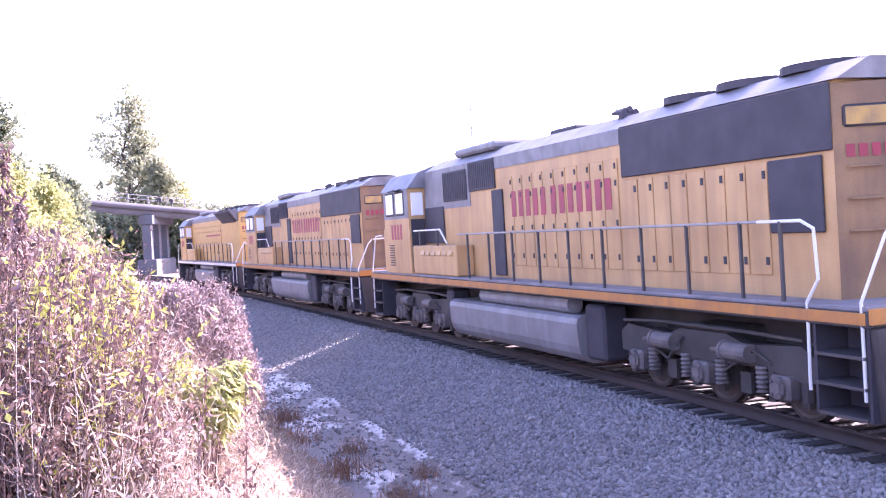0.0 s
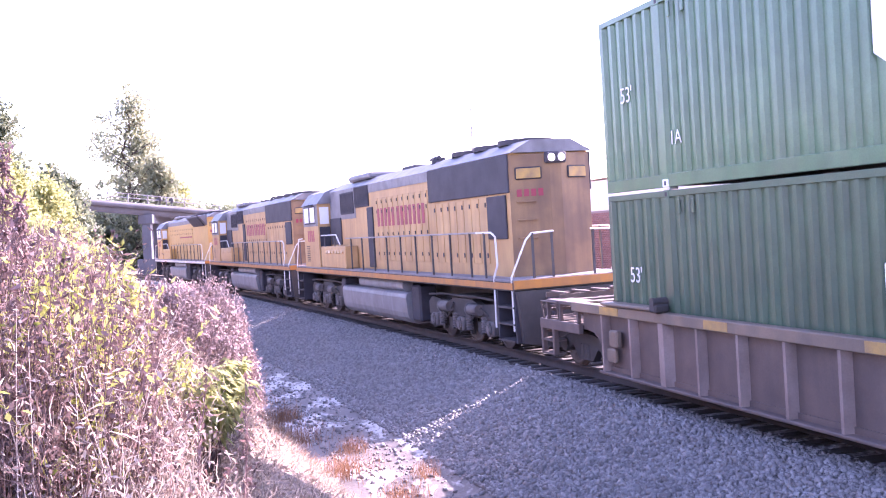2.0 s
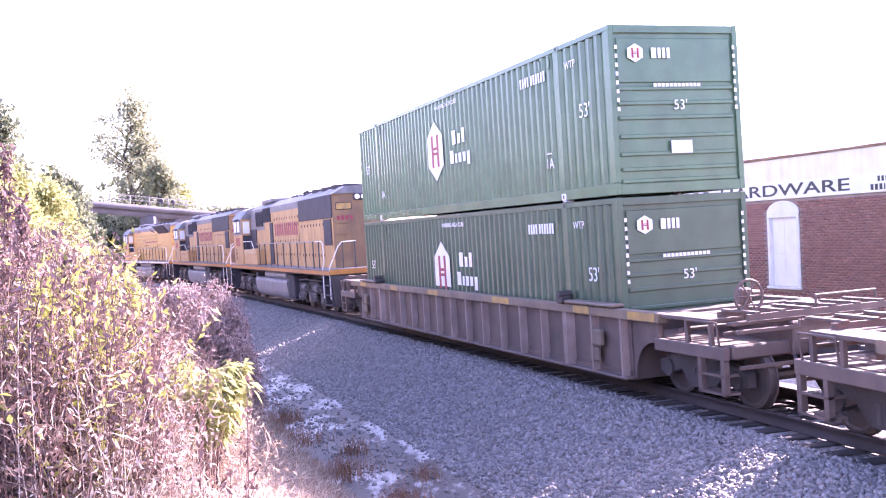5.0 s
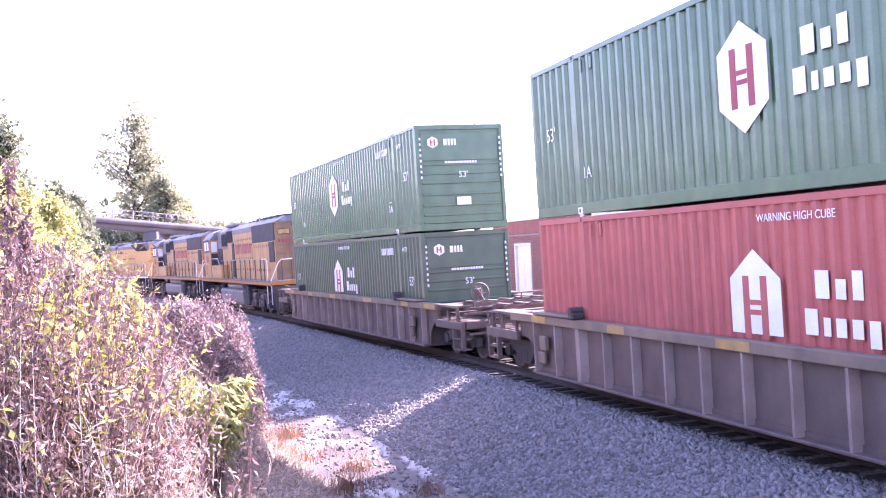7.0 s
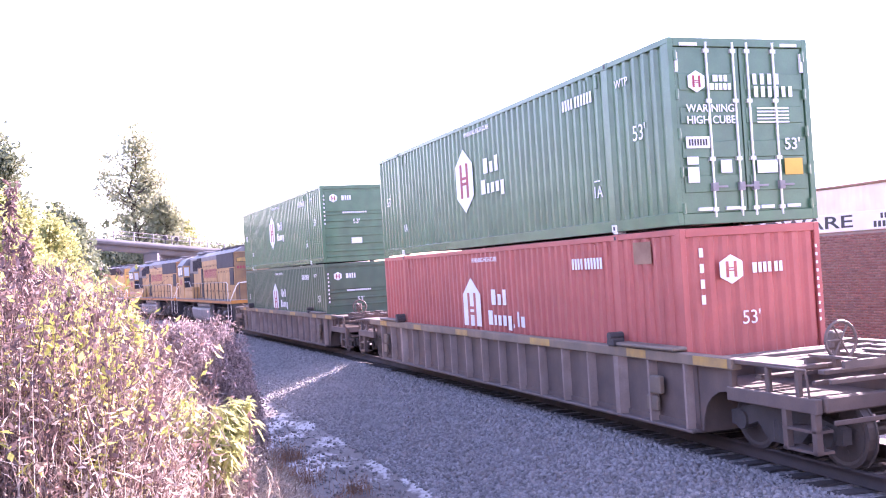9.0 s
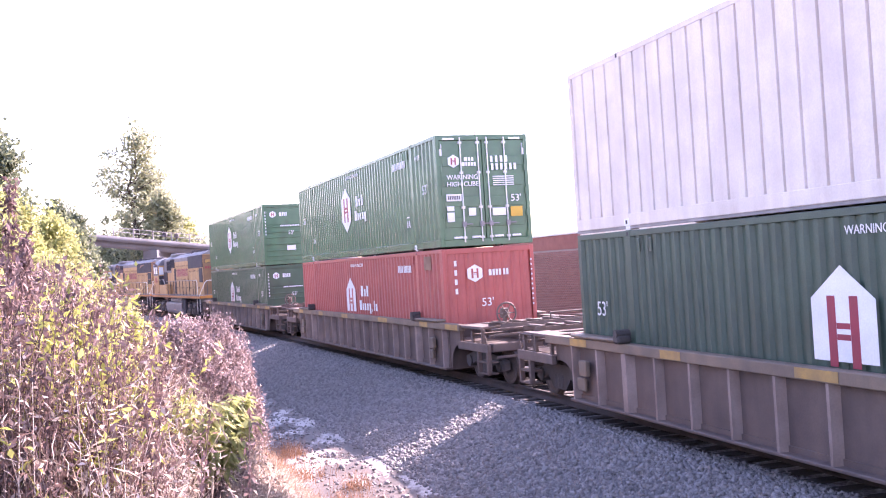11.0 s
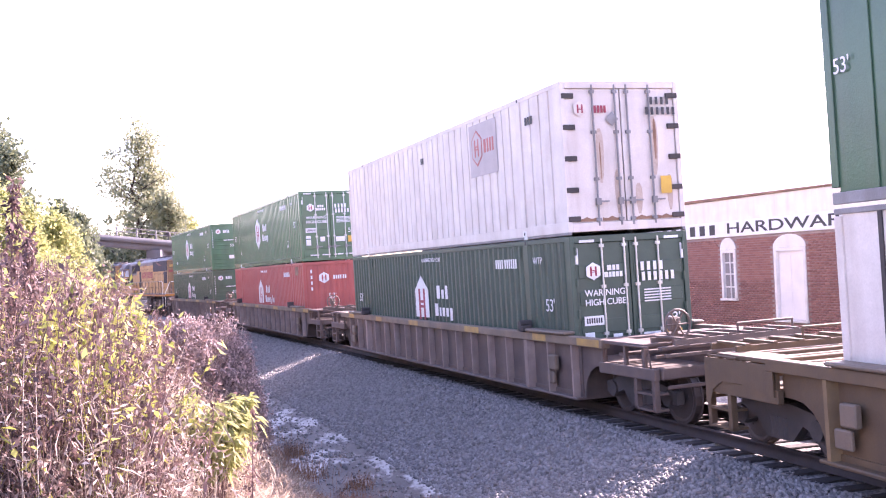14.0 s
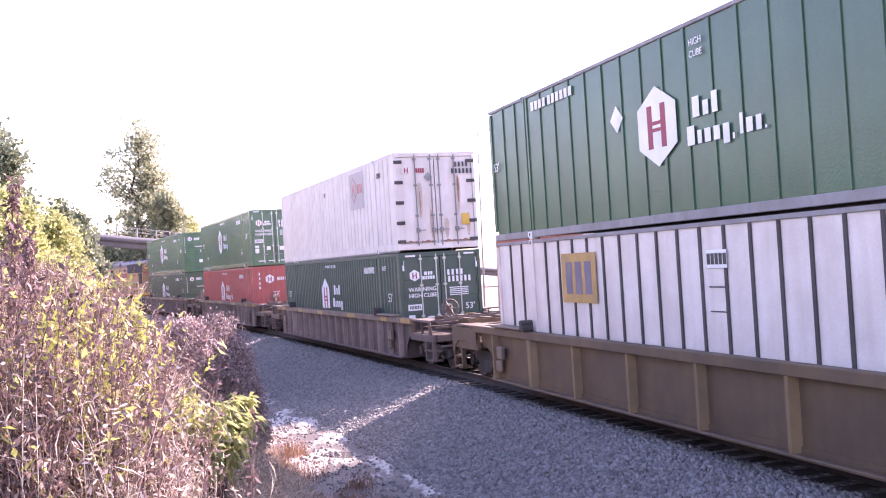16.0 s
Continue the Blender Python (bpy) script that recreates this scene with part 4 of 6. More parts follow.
    box(bm, (-3.75, 0.2, 4.62), (-3.6, 0.6, 4.76))
    part("horn", bm, M_DARK, r)
    # rear face: number boards, twin lamps, grab irons
    for y in (0.6, -0.6):
        bm = bmesh.new()
        m = Matrix.Translation((-9.695, y, 3.98)) @ Matrix.Rotation(math.atan2(0.30, 0.86) * (1 if y < 0 else -1), 4, "Z")
        box(bm, (-0.03, -0.30, -0.14), (0.02, 0.30, 0.14), 0.03)
        part("number_board", bm, M_DARK, r, "", m)
        bm = bmesh.new()
        box(bm, (-0.036, -0.27, -0.11), (-0.031, 0.27, 0.11))
        part("board_face", bm, M_STRIPE, r, "blank yellowed number board", m)
    bm = bmesh.new()
    box(bm, (-9.93, -0.26, 4.17), (-9.80, 0.26, 4.43), 0.04)
    lamp = part("headlight", bm, M_DARK, r)
    for y in (0.125, -0.125):
        bm = bmesh.new()
        rod(bm, (-9.932, y, 4.3), (-9.942, y, 4.3), 0.088, 14)
        part("lens", bm, M_LENS, lamp)
    for z in (2.55, 2.95, 3.35):
        bm = bmesh.new()
        tube(bm, [(-9.60, 0.85, z), (-9.68, 0.86, z), (-9.80, 0.5, z), (-9.73, 0.47, z)], 0.018)
        part("grab_iron", bm, M_DARKYELLOW, r)
    bars_on([0.11] * 4, 0.16, 0.05, M_RED, r, Matrix.Translation((-9.70, 0.58, 3.55)) @ Matrix.Rotation(-math.atan2(0.30, 0.86), 4, "Z") @ rear_pose(-0.012, 0, 0), "number")
    # ends
    for e in (-1, 1):
        bm = bmesh.new()
        xa, xb = sorted((10.5 * e, 10.62 * e))
        prism(bm, [(-1.45, 1.45), (1.45, 1.45), (1.35, 0.35), (0.6, 0.2), (-0.6, 0.2), (-1.35, 0.35)], 0, xa, xb)
        part("pilot", bm, M_TRUCK, r)
        bm = bmesh.new()
        xa, xb = sorted((10.55 * e, 10.60 * e))
        box(bm, (xa, -1.5, 1.5), (xb, 1.5, 1.68))
        part("end_sill", bm, M_ORANGE, r)
        coupler(r, 10.5 * e, e)
        for y in (-0.6, 0.75):
            bm = bmesh.new()
            tube(bm, [(10.62 * e, y, 1.3), (10.8 * e, y, 1.15), (10.85 * e, y * 0.95, 0.75), (10.75 * e, y * 0.9, 0.55)], 0.03)
            part("brake_hose", bm, M_DARK, r)
    # tank and air reservoirs
    bm = bmesh.new()
    prism(bm, [(-1.30, 1.13), (1.30, 1.13), (1.40, 1.08), (1.43, 0.98), (1.40, 0.56), (1.36, 0.42), (1.26, 0.30), (1.10, 0.23), (-1.10, 0.23), (-1.26, 0.30), (-1.36, 0.42), (-1.40, 0.56), (-1.43, 0.98), (-1.40, 1.08)], 0, -3.1, 3.75)
    part("fuel_tank", bm, M_TANK, r)
    for sgn in (1, -1):
        bm = bmesh.new()
        rod(bm, (-2.6, 1.18 * sgn, 1.30), (1.9, 1.18 * sgn, 1.30), 0.17, 14)
        part("air_reservoir", bm, M_TANK, r)
        bm = bmesh.new()
        box(bm, (-3.9, min(0.8 * sgn, 1.3 * sgn), 0.35), (-3.2, max(0.8 * sgn, 1.3 * sgn), 1.35), 0.05)
        part("air_filter", bm, M_DARK, r)
        bm = bmesh.new()
        box(bm, (3.85, min(0.8 * sgn, 1.3 * sgn), 0.6), (4.3, max(0.8 * sgn, 1.3 * sgn), 1.35), 0.05)
        part("air_filter", bm, M_DARK, r)
    for x in (-6.75, 6.75):
        stand_on(r, LOCO_BOGIE, x, (-1.85, 0.0, 1.85), WHEEL_LOCO, 0.508)
    return r


# ---- well cars ----
def well_car(paint, pitch, ribs, label):
    r = thing("well_car", label, "railcar", "well cars in the train")
    for sgn in (1, -1):
        bm = bmesh.new()
        y0, y1 = sorted((1.305 * sgn, 1.335 * sgn))
        prism(bm, [(-8.45, 0.24), (8.45, 0.24), (8.48, 0.45), (8.56, 0.62), (8.70, 0.76), (8.88, 0.85), (9.1, 0.88), (9.3, 0.88), (9.3, 1.25), (-9.3, 1.25), (-9.3, 0.88), (-9.1, 0.88), (-8.88, 0.85), (-8.70, 0.76), (-8.56, 0.62), (-8.48, 0.45)], 1, y0, y1)
        part("side_sheet", bm, paint, r)
        bm = bmesh.new()
        y0, y1 = sorted((1.32 * sgn, 1.50 * sgn))
        box(bm, (-9.45, y0, 1.22), (9.45, y1, 1.385), 0.012)
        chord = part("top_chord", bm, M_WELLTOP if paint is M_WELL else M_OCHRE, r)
        bm = bmesh.new()
        box(bm, (-8.4, y0, 0.2), (8.4, y1, 0.25), 0.012)
        part("bottom_chord", bm, paint, r)
        for k in range(ribs):
            x = (k - (ribs - 1) / 2) * pitch - (0.0 if paint is M_WELL else 0.15)
            bm = bmesh.new()
            y0, y1 = sorted((1.335 * sgn, 1.485 * sgn))
            w = 0.045 if paint is M_WELL else 0.06
            w = 0.13 if abs(abs(x) - 6.2) < pitch * 0.45 else w
            prism(bm, [(x - w, y0 if sgn > 0 else y1), (x + w, y0 if sgn > 0 else y1), (x + w * 0.6, y1 if sgn > 0 else y0), (x - w * 0.6, y1 if sgn > 0 else y0)], 2, 0.25, 1.22)
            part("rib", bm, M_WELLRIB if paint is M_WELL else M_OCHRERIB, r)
        if paint is M_WELL:
            for x, w in ((-8.95, 0.42), (-6.9, 0.3), (-3.2, 0.45), (1.2, 0.4), (4.6, 0.3), (7.9, 0.35)):
                bm = bmesh.new()
                y0, y1 = sorted((1.502 * sgn, 1.506 * sgn))
                box(bm, (x - w, y0, 1.24), (x + w, y1, 1.37))
                part("reflector", bm, M_STRIPE, r)
        for x in (-7.1, 7.1):
            bm = bmesh.new()
            y0, y1 = sorted((1.30 * sgn, 1.56 * sgn))
            if x < 0:
                box(bm, (x - 1.0, y0, 1.40), (x + 0.75, y1, 1.46), 0.02)
            else:
                box(bm, (x - 0.75, y0, 1.40), (x + 1.0, y1, 1.46), 0.02)
            part("walk_plank", bm, M_WELLTOP, r)
        for x in (-6.2, 6.2):
            bm = bmesh.new()
            y0, y1 = sorted((1.34 * sgn, 1.6 * sgn))
            box(bm, (x - 0.1, y0, 1.386), (x + 0.1, y1, 1.52), 0.03)
            rod(bm, (x, y0, 1.55), (x, y1, 1.55), 0.07, 8)
            part("container_lock", bm, M_TRUCK, r)
        for x in (-7.3, 7.9):
            bm = bmesh.new()
            y0, y1 = sorted((1.40 * sgn, 1.50 * sgn))
            box(bm, (x - 0.25, y0, 0.7), (x + 0.05, y1, 0.98), 0.02)
            box(bm, (x - 0.1, y0, 0.42), (x + 0.22, y1 - 0.03 * (sgn > 0), 0.66), 0.02)
            part("placard", bm, M_WELLTOP, r)
        # end ladders and grab irons
        for e in (-1, 1):
            bm = bmesh.new()
            ya, yb = sorted((1.36 * sgn, 1.46 * sgn))
            for x in (10.42, 10.98):
                box(bm, (min(x * e, (x + 0.09) * e), ya, 0.28), (max(x * e, (x + 0.09) * e), yb, 0.8), 0.008)
            for z in (0.29, 0.55):
                box(bm, (min(10.42 * e, 11.07 * e), min(1.2 * sgn, 1.46 * sgn), z), (max(10.42 * e, 11.07 * e), max(1.2 * sgn, 1.46 * sgn), z + 0.035))
            part("step_ladder", bm, paint, r)
            bm = bmesh.new()
            box(bm, (min(9.25 * e, 11.1 * e), ya, 0.79), (max(9.25 * e, 11.1 * e), yb, 0.98), 0.012)
            part("side_beam", bm, paint, r)
            bm = bmesh.new()
            box(bm, (min(9.4 * e, 10.75 * e), min(0.95 * sgn, 1.45 * sgn), 1.31), (max(9.4 * e, 10.75 * e), max(0.95 * sgn, 1.45 * sgn), 1.37), 0.01)
            part("corner_platform", bm, paint, r)
            for x in (9.3, 10.1, 10.7):
                bm = bmesh.new()
                box(bm, (min(x * e, (x + 0.07) * e), min(1.38 * sgn, 1.44 * sgn), 0.98), (max(x * e, (x + 0.07) * e), max(1.38 * sgn, 1.44 * sgn), 1.31))
                part("post", bm, paint, r)
            if paint is M_OCHRE:
                bm = bmesh.new()
                xa, xb = 9.3 * e, 11.05 * e
                prism(bm, [(xa, 0.885), (xa, 1.30), (xb, 1.30), (xb, 0.62), (10.95 * e, 0.62), (10.85 * e, 0.84), (10.6 * e, 0.97), (10.1 * e, 0.985)], 1, min(1.465 * sgn, 1.485 * sgn), max(1.465 * sgn, 1.485 * sgn))
                part("end_fascia", bm, paint, r)
            bm = bmesh.new()
            tube(bm, [(10.2 * e, 1.43 * sgn, 1.0), (10.2 * e, 1.47 * sgn, 1.33), (10.95 * e, 1.47 * sgn, 1.33), (10.95 * e, 1.43 * sgn, 0.98)], 0.018)
            part("grab_iron", bm, paint, r)
    bm = bmesh.new()
    box(bm, (-8.4, -1.36, 0.2), (8.4, 1.36, 0.33))
    part("well_floor", bm, paint, r)
    for e in (-1, 1):
        bm = bmesh.new()
        xa, xb = sorted((8.35 * e, 11.1 * e))
        for k in range(7):
            box(bm, (xa + k * 0.40, -1.30, 1.27 + 0.02 * (k % 2)), (xa + k * 0.40 + 0.13, 1.30, 1.33 + 0.02 * (k % 2)), 0.01)
            part("platform_slat", bm, paint, r)
            bm = bmesh.new()
        bm.free()
        bm = bmesh.new()
        xa, xb = sorted((8.3 * e, 8.4 * e))
        box(bm, (xa, -1.36, 0.3), (xb, 1.36, 1.27))
        part("well_end", bm, paint, r)
        bm = bmesh.new()
        xa, xb = sorted((8.4 * e, 11.2 * e))
        box(bm, (xa, -0.35, 0.78), (xb, 0.35, 1.27), 0.02)
        box(bm, (min(11.0 * e, 11.14 * e), -1.34, 0.80), (max(11.0 * e, 11.14 * e), 1.34, 1.0), 0.02)
        part("draft_sill", bm, paint, r)
        bm = bmesh.new()
        tube(bm, [(11.06 * e, -1.3, 1.24), (11.06 * e, -1.3, 1.6), (11.06 * e, -0.2, 1.6), (11.06 * e, -0.2, 1.24)], 0.022)
        part("end_railing", bm, paint, r)
        bm = bmesh.new()
        xa, xb = sorted((8.4 * e, 11.1 * e))
        box(bm, (xa, -1.30, 0.94), (xb, 1.30, 0.98))
        part("shear_plate", bm, paint, r)
        for x, z, w in ((10.85, 1.12, 0.06), (11.2, 0.66, 0.04), (11.16, 1.16, 0.05), (9.7, 1.10, 0.14)):
            bm = bmesh.new()
            box(bm, (min(x * e, (x + w) * e), -1.3, z), (max(x * e, (x + w) * e), 1.3, z + 0.06), 0.008)
            part("cross_bar", bm, paint, r)
        bm = bmesh.new()
        tube(bm, [(11.1 * e, 0.3, 0.86), (11.35 * e, 0.36, 0.6), (11.7 * e, 0.3, 0.5), (11.95 * e, 0.2, 0.62)], 0.03)
        part("air_hose", bm, M_DARK, r)
        bm = bmesh.new()
        for k in range(6):
            y = -1.2 + 0.44 * k
            box(bm, (min(10.55 * e, 11.35 * e), y, 1.45), (max(10.55 * e, 11.35 * e), y + 0.09, 1.48))
        for x in (10.6, 11.3):
            box(bm, (min(x * e, (x + 0.05) * e), -1.25, 1.36), (max(x * e, (x + 0.05) * e), 1.2, 1.45))
        part("crossover_step", bm, paint, r)
        coupler(r, 11.05 * e, e)
        stand_on(r, CAR_BOGIE, 9.9 * e, (-0.89, 0.89), WHEEL_CAR, 0.457)
    bm = bmesh.new()
    n, c = 18, Vector((-10.9, 0.85, 1.66))
    tube(bm, [c + Vector((0, 0.24 * math.cos(6.2832 * i / n), 0.24 * math.sin(6.2832 * i / n))) for i in range(n + 1)], 0.022)
    for k in range(3):
        a = k * math.pi / 3
        rod(bm, c - Vector((0, 0.24 * math.cos(a), 0.24 * math.sin(a))), c + Vector((0, 0.24 * math.cos(a), 0.24 * math.sin(a))), 0.014, 5)
    part("brake_wheel", bm, paint, r)
    bm = bmesh.new()
    box(bm, (-10.86, 0.75, 1.54), (-10.72, 0.95, 1.78), 0.03)
    box(bm, (-10.83, 0.81, 1.28), (-10.76, 0.89, 1.56))
    part("brake_housing", bm, paint, r)
    return r


# ---- containers: 53 feet long, z from the container's own base ----
CL, CW, CH = 8.077, 1.295, 2.896


def corrugated(bm, x0, x1, z0, z1, y, sgn, pitch, depth, flat=0.55):
    """An upright corrugated sheet whose outer folds lie at y."""
    n = max(1, round((x1 - x0) / pitch))
    p = (x1 - x0) / n
    line = [(x0, 0.0)]
    for i in range(n):
        a = x0 + i * p
        steps = ((0.86, 0.0), (0.90, depth), (0.96, depth), (1.0, 0.0)) if flat > 0.9 else ((0.28 * flat * 2, 0.0), (0.28 * flat * 2 + 0.14, depth), (0.86, depth), (1.0, 0.0))
        for q, d in steps:
            line.append((a + q * p, d))
    lo = [bm.verts.new((x, (y - d) * sgn, z0)) for x, d in line]
    hi = [bm.verts.new((x, (y - d) * sgn, z1)) for x, d in line]
    for i in range(len(line) - 1):
        bm.faces.new((lo[i], lo[i + 1], hi[i + 1], hi[i]) if sgn < 0 else (lo[i + 1], lo[i], hi[i], hi[i + 1]))


def hexagon_mark(parent, at, w, h, paint, mark, cut=0.0):
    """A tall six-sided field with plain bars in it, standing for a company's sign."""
    bm = bmesh.new()
    pts = [(-w / 2, h * 0.25), (-w / 2, -h * 0.25), (0, -h / 2), (w / 2, -h * 0.25), (w / 2, h * 0.25), (0, h / 2)]
    pts = [(x, max(y, -h / 2 + cut)) for x, y in pts]
    if cut:
        pts = [(-w / 2, h * 0.25), (-w / 2, -h / 2 + cut), (w / 2, -h / 2 + cut), (w / 2, h * 0.25), (0, h / 2)]
    prism(bm, pts, 2, -0.002, 0.002)
    o = part("sign_field", bm, paint, parent, "", at)
    for x0, x1, y0, y1 in ((-0.24, -0.11, -0.27, 0.27), (0.11, 0.24, -0.27, 0.27), (-0.105, 0.105, 0.02, 0.065), (-0.105, 0.105, -0.065, -0.02)):
        bm = bmesh.new()
        box(bm, (x0 * w, y0 * h, 0.003), (x1 * w, y1 * h, 0.005))
        part("sign_emblem", bm, mark, o)
    return o


def container(paint, style, rear, label, field=True, cut=0.0):
    r = thing("shipping_container", label, "container", "containers stacked on the train")
    post = paint
    # frame
    for sgn in (1, -1):
        y0, y1 = sorted(((CW - 0.10) * sgn, CW * sgn))
        bm = bmesh.new()
        box(bm, (-CL, y0, 0.0), (CL, y1, 0.20 if style != "post" else 0.14), 0.008)
        part("bottom_rail", bm, post if style != "post" else M_TANK, r)
        bm = bmesh.new()
        box(bm, (-CL, y0, CH - (0.11 if style != "post" else 0.08)), (CL, y1, CH - 0.012), 0.008)
        part("top_rail", bm, post if style != "post" else M_TANK, r)
        for x in (-CL, CL):
            bm = bmesh.new()
            xa, xb = sorted((x, x - math.copysign(0.13, x)))
            box(bm, (xa, y0, 0.2), (xb, y1 + (0.001 if sgn > 0 else 0), CH - 0.1), 0.008)
            part("corner_post", bm, post, r)
        for x in (-6.096, 6.096):
            bm = bmesh.new()
            y0, y1 = sorted(((CW - 0.10) * sgn, (CW + 0.004) * sgn))
            box(bm, (x - 0.075, y0, 0.12), (x + 0.075, y1, CH - 0.12), 0.008)
            part("lift_post", bm, post, r)
            for z in (0.0, CH - 0.13):
                bm = bmesh.new()
                box(bm, (x - 0.09, min((CW - 0.14) * sgn, (CW + 0.008) * sgn), z), (x + 0.09, max((CW - 0.14) * sgn, (CW + 0.008) * sgn), z + 0.125), 0.01)
                c = part("corner_casting", bm, M_PALE if z == 0 else post, r)
                bm = bmesh.new()
                y0, y1 = sorted(((CW + 0.0085) * sgn, (CW + 0.011) * sgn))
                box(bm, (x - 0.03, y0, z + 0.03), (x + 0.03, y1, z + 0.095), 0.0)
                part("casting_hole", bm, M_DARK, c)
        spans = [(-CL + 0.13, -6.171), (-6.021, 6.021), (6.171, CL - 0.13)]
        if style in ("corr", "ribbed"):
            for a, b in spans:
                bm = bmesh.new()
                if style == "corr":
                    corrugated(bm, a, b, 0.2, CH - 0.11, CW - 0.008, sgn, 0.278, 0.058)
                else:
                    corrugated(bm, a, b, 0.2, CH - 0.11, CW - 0.008, sgn, 0.412, 0.06, 0.95)
                part("side_sheet", bm, paint, r)
        else:
            bm = bmesh.new()
            y0, y1 = sorted(((CW - 0.05) * sgn, (CW - 0.03) * sgn))
            box(bm, (-CL + 0.13, y0, 0.13), (CL - 0.13, y1, CH - 0.08))
            part("side_sheet", bm, paint, r)
            pitch, start = (0.62, -0.16) if paint is M_CWHITE else (0.667, -0.06)
            for i in range(-12, 13):
                x = start + i * pitch
                if abs(abs(x) - 6.096) < 0.12 or abs(x) > CL - 0.2:
                    continue
                bm = bmesh.new()
                y0, y1 = sorted(((CW - 0.03) * sgn, (CW - 0.004) * sgn))
                box(bm, (x - 0.035, y0, 0.14), (x + 0.035, y1, CH - 0.08), 0.006)
                part("side_post", bm, M_TRUCK if paint is M_CWHITE else paint, r)
    bm = bmesh.new()
    box(bm, (-CL + 0.02, -CW + 0.02, CH - 0.05), (CL - 0.02, CW - 0.02, CH - 0.02))
    part("roof", bm, paint, r)
    bm = bmesh.new()
    box(bm, (-CL + 0.02, -CW + 0.1, 0.06), (CL - 0.02, CW - 0.1, 0.16))
    part("floor", bm, M_TRUCK, r)
    bm = bmesh.new()
    box(bm, (CL - 0.06, -CW + 0.1, 0.1), (CL - 0.03, CW - 0.1, CH - 0.05))
    part("front_wall", bm, paint, r)
    X = -CL
    for z0, z1 in ((0.0, 0.17), (CH - 0.15, CH - 0.015)):
        bm = bmesh.new()
        box(bm, (X, -CW + 0.1, z0), (X + 0.1, CW - 0.1, z1), 0.008)
        part("end_rail", bm, paint, r)
    if rear == "doors":
        for s in (1, -1):
            bm, panels = bmesh.new(), []
            y0, y1 = sorted((0.012 * s, (CW - 0.11) * s))
            box(bm, (X + 0.035, y0, 0.175), (X + 0.07, y1, CH - 0.155), 0.006)
            for z in (0.62, 1.15, 1.68, 2.2):
                if paint is not M_CWHITE:
                    panels.append((y0 + 0.06, y1 - 0.06, z))
            d = part("rear_door", bm, paint, r)
            for a, b, z in panels:
                bm = bmesh.new()
                box(bm, (X + 0.016, a, z - 0.13), (X + 0.0345, b, z + 0.13), 0.008)
                part("door_panel", bm, paint, d)
            for y in (0.13, 0.62):
                bm = bmesh.new()
                rod(bm, (X + 0.0, y * s, 0.1), (X + 0.0, y * s, CH - 0.08), 0.02, 8)
                for z in (0.22, 1.0, 1.9, 2.68):
                    box(bm, (X - 0.012, y * s - 0.05, z - 0.03), (X + 0.036, y * s + 0.05, z + 0.03))
                part("lock_rod", bm, M_STEEL if paint is not M_CWHITE else M_TANK, d, "galvanised lock rod")
                bm = bmesh.new()
                box(bm, (X - 0.05, y * s - 0.22, 0.55), (X - 0.02, y * s + 0.04, 0.58))
                box(bm, (X - 0.045, y * s - 0.05, 0.50), (X + 0.02, y * s + 0.05, 0.63))
                part("door_handle", bm, M_TANK, d)
            for z in (0.25, 0.8, 1.4, 2.0, 2.6):
                bm = bmesh.new()
                y0, y1 = sorted(((CW - 0.28) * s, (CW - 0.02) * s))
                if paint is M_CWHITE:
                    box(bm, (X - 0.01, y0, z - 0.05), (X + 0.035, y1, z + 0.05), 0.006)
                else:
                    rod(bm, (X + 0.0, (CW - 0.115) * s, z - 0.08), (X + 0.0, (CW - 0.115) * s, z + 0.08), 0.03, 8)
                part("hinge", bm, M_TRUCK if paint is M_CWHITE else paint, d)
        if paint is not M_CWHITE:
            for y, z, w, h in ((0.93, 2.78, 0.32, 0.05), (-0.93, 2.78, 0.32, 0.05), (1.16, 2.5, 0.05, 0.3), (-1.16, 2.5, 0.05, 0.3), (0.8, 0.23, 0.24, 0.05), (0.3, 0.23, 0.24, 0.05), (-0.35, 0.23, 0.24, 0.05), (-0.85, 0.23, 0.24, 0.05)):
                bm = bmesh.new()
                box(bm, (X - 0.006, y - w / 2, z - h / 2), (X + 0.033, y + w / 2, z + h / 2))
                part("reflector", bm, M_PALE, r)
    elif rear == "bands":
        bm = bmesh.new()
        box(bm, (X + 0.05, -CW + 0.1, 0.15), (X + 0.08, CW - 0.1, CH - 0.14))
        part("rear_wall", bm, paint, r)
        for z in (0.22, 0.42, 0.68, 0.98, 1.3, 1.55, 1.8):
            bm = bmesh.new()
            box(bm, (X + 0.012, -CW + 0.14, z - 0.035), (X + 0.052, CW - 0.14, z + 0.035), 0.012)
            part("rear_rib", bm, paint, r)
        bm = bmesh.new()
        box(bm, (X + 0.02, -CW + 0.16, 1.9), (X + 0.052, CW - 0.16, 2.66), 0.01)
        part("rear_panel", bm, paint, r)
    else:
        bm = bmesh.new()
        n = 9
        w = (2 * CW - 0.24) / n
        line = []
        for i in range(n):
            y = -CW + 0.12 + i * w
            line += [(X + 0.05, y), (X + 0.015, y + 0.2 * w), (X + 0.015, y + 0.55 * w), (X + 0.05, y + 0.75 * w)]
        prism(bm, line + [(X + 0.05, CW - 0.12), (X + 0.08, CW - 0.12), (X + 0.08, -CW + 0.12)], 2, 0.17, CH - 0.15)
        part("rear_wall", bm, paint, r)
    for vx in (5.75, 5.35, -5.35, -5.75):
        bm = bmesh.new()
        box(bm, (vx - 0.04, CW - 0.02, 2.52), (vx + 0.04, CW + 0.012, 2.74), 0.01)
        if style == "corr":
            part("vent_cover", bm, paint, r)
        else:
            bm.free()
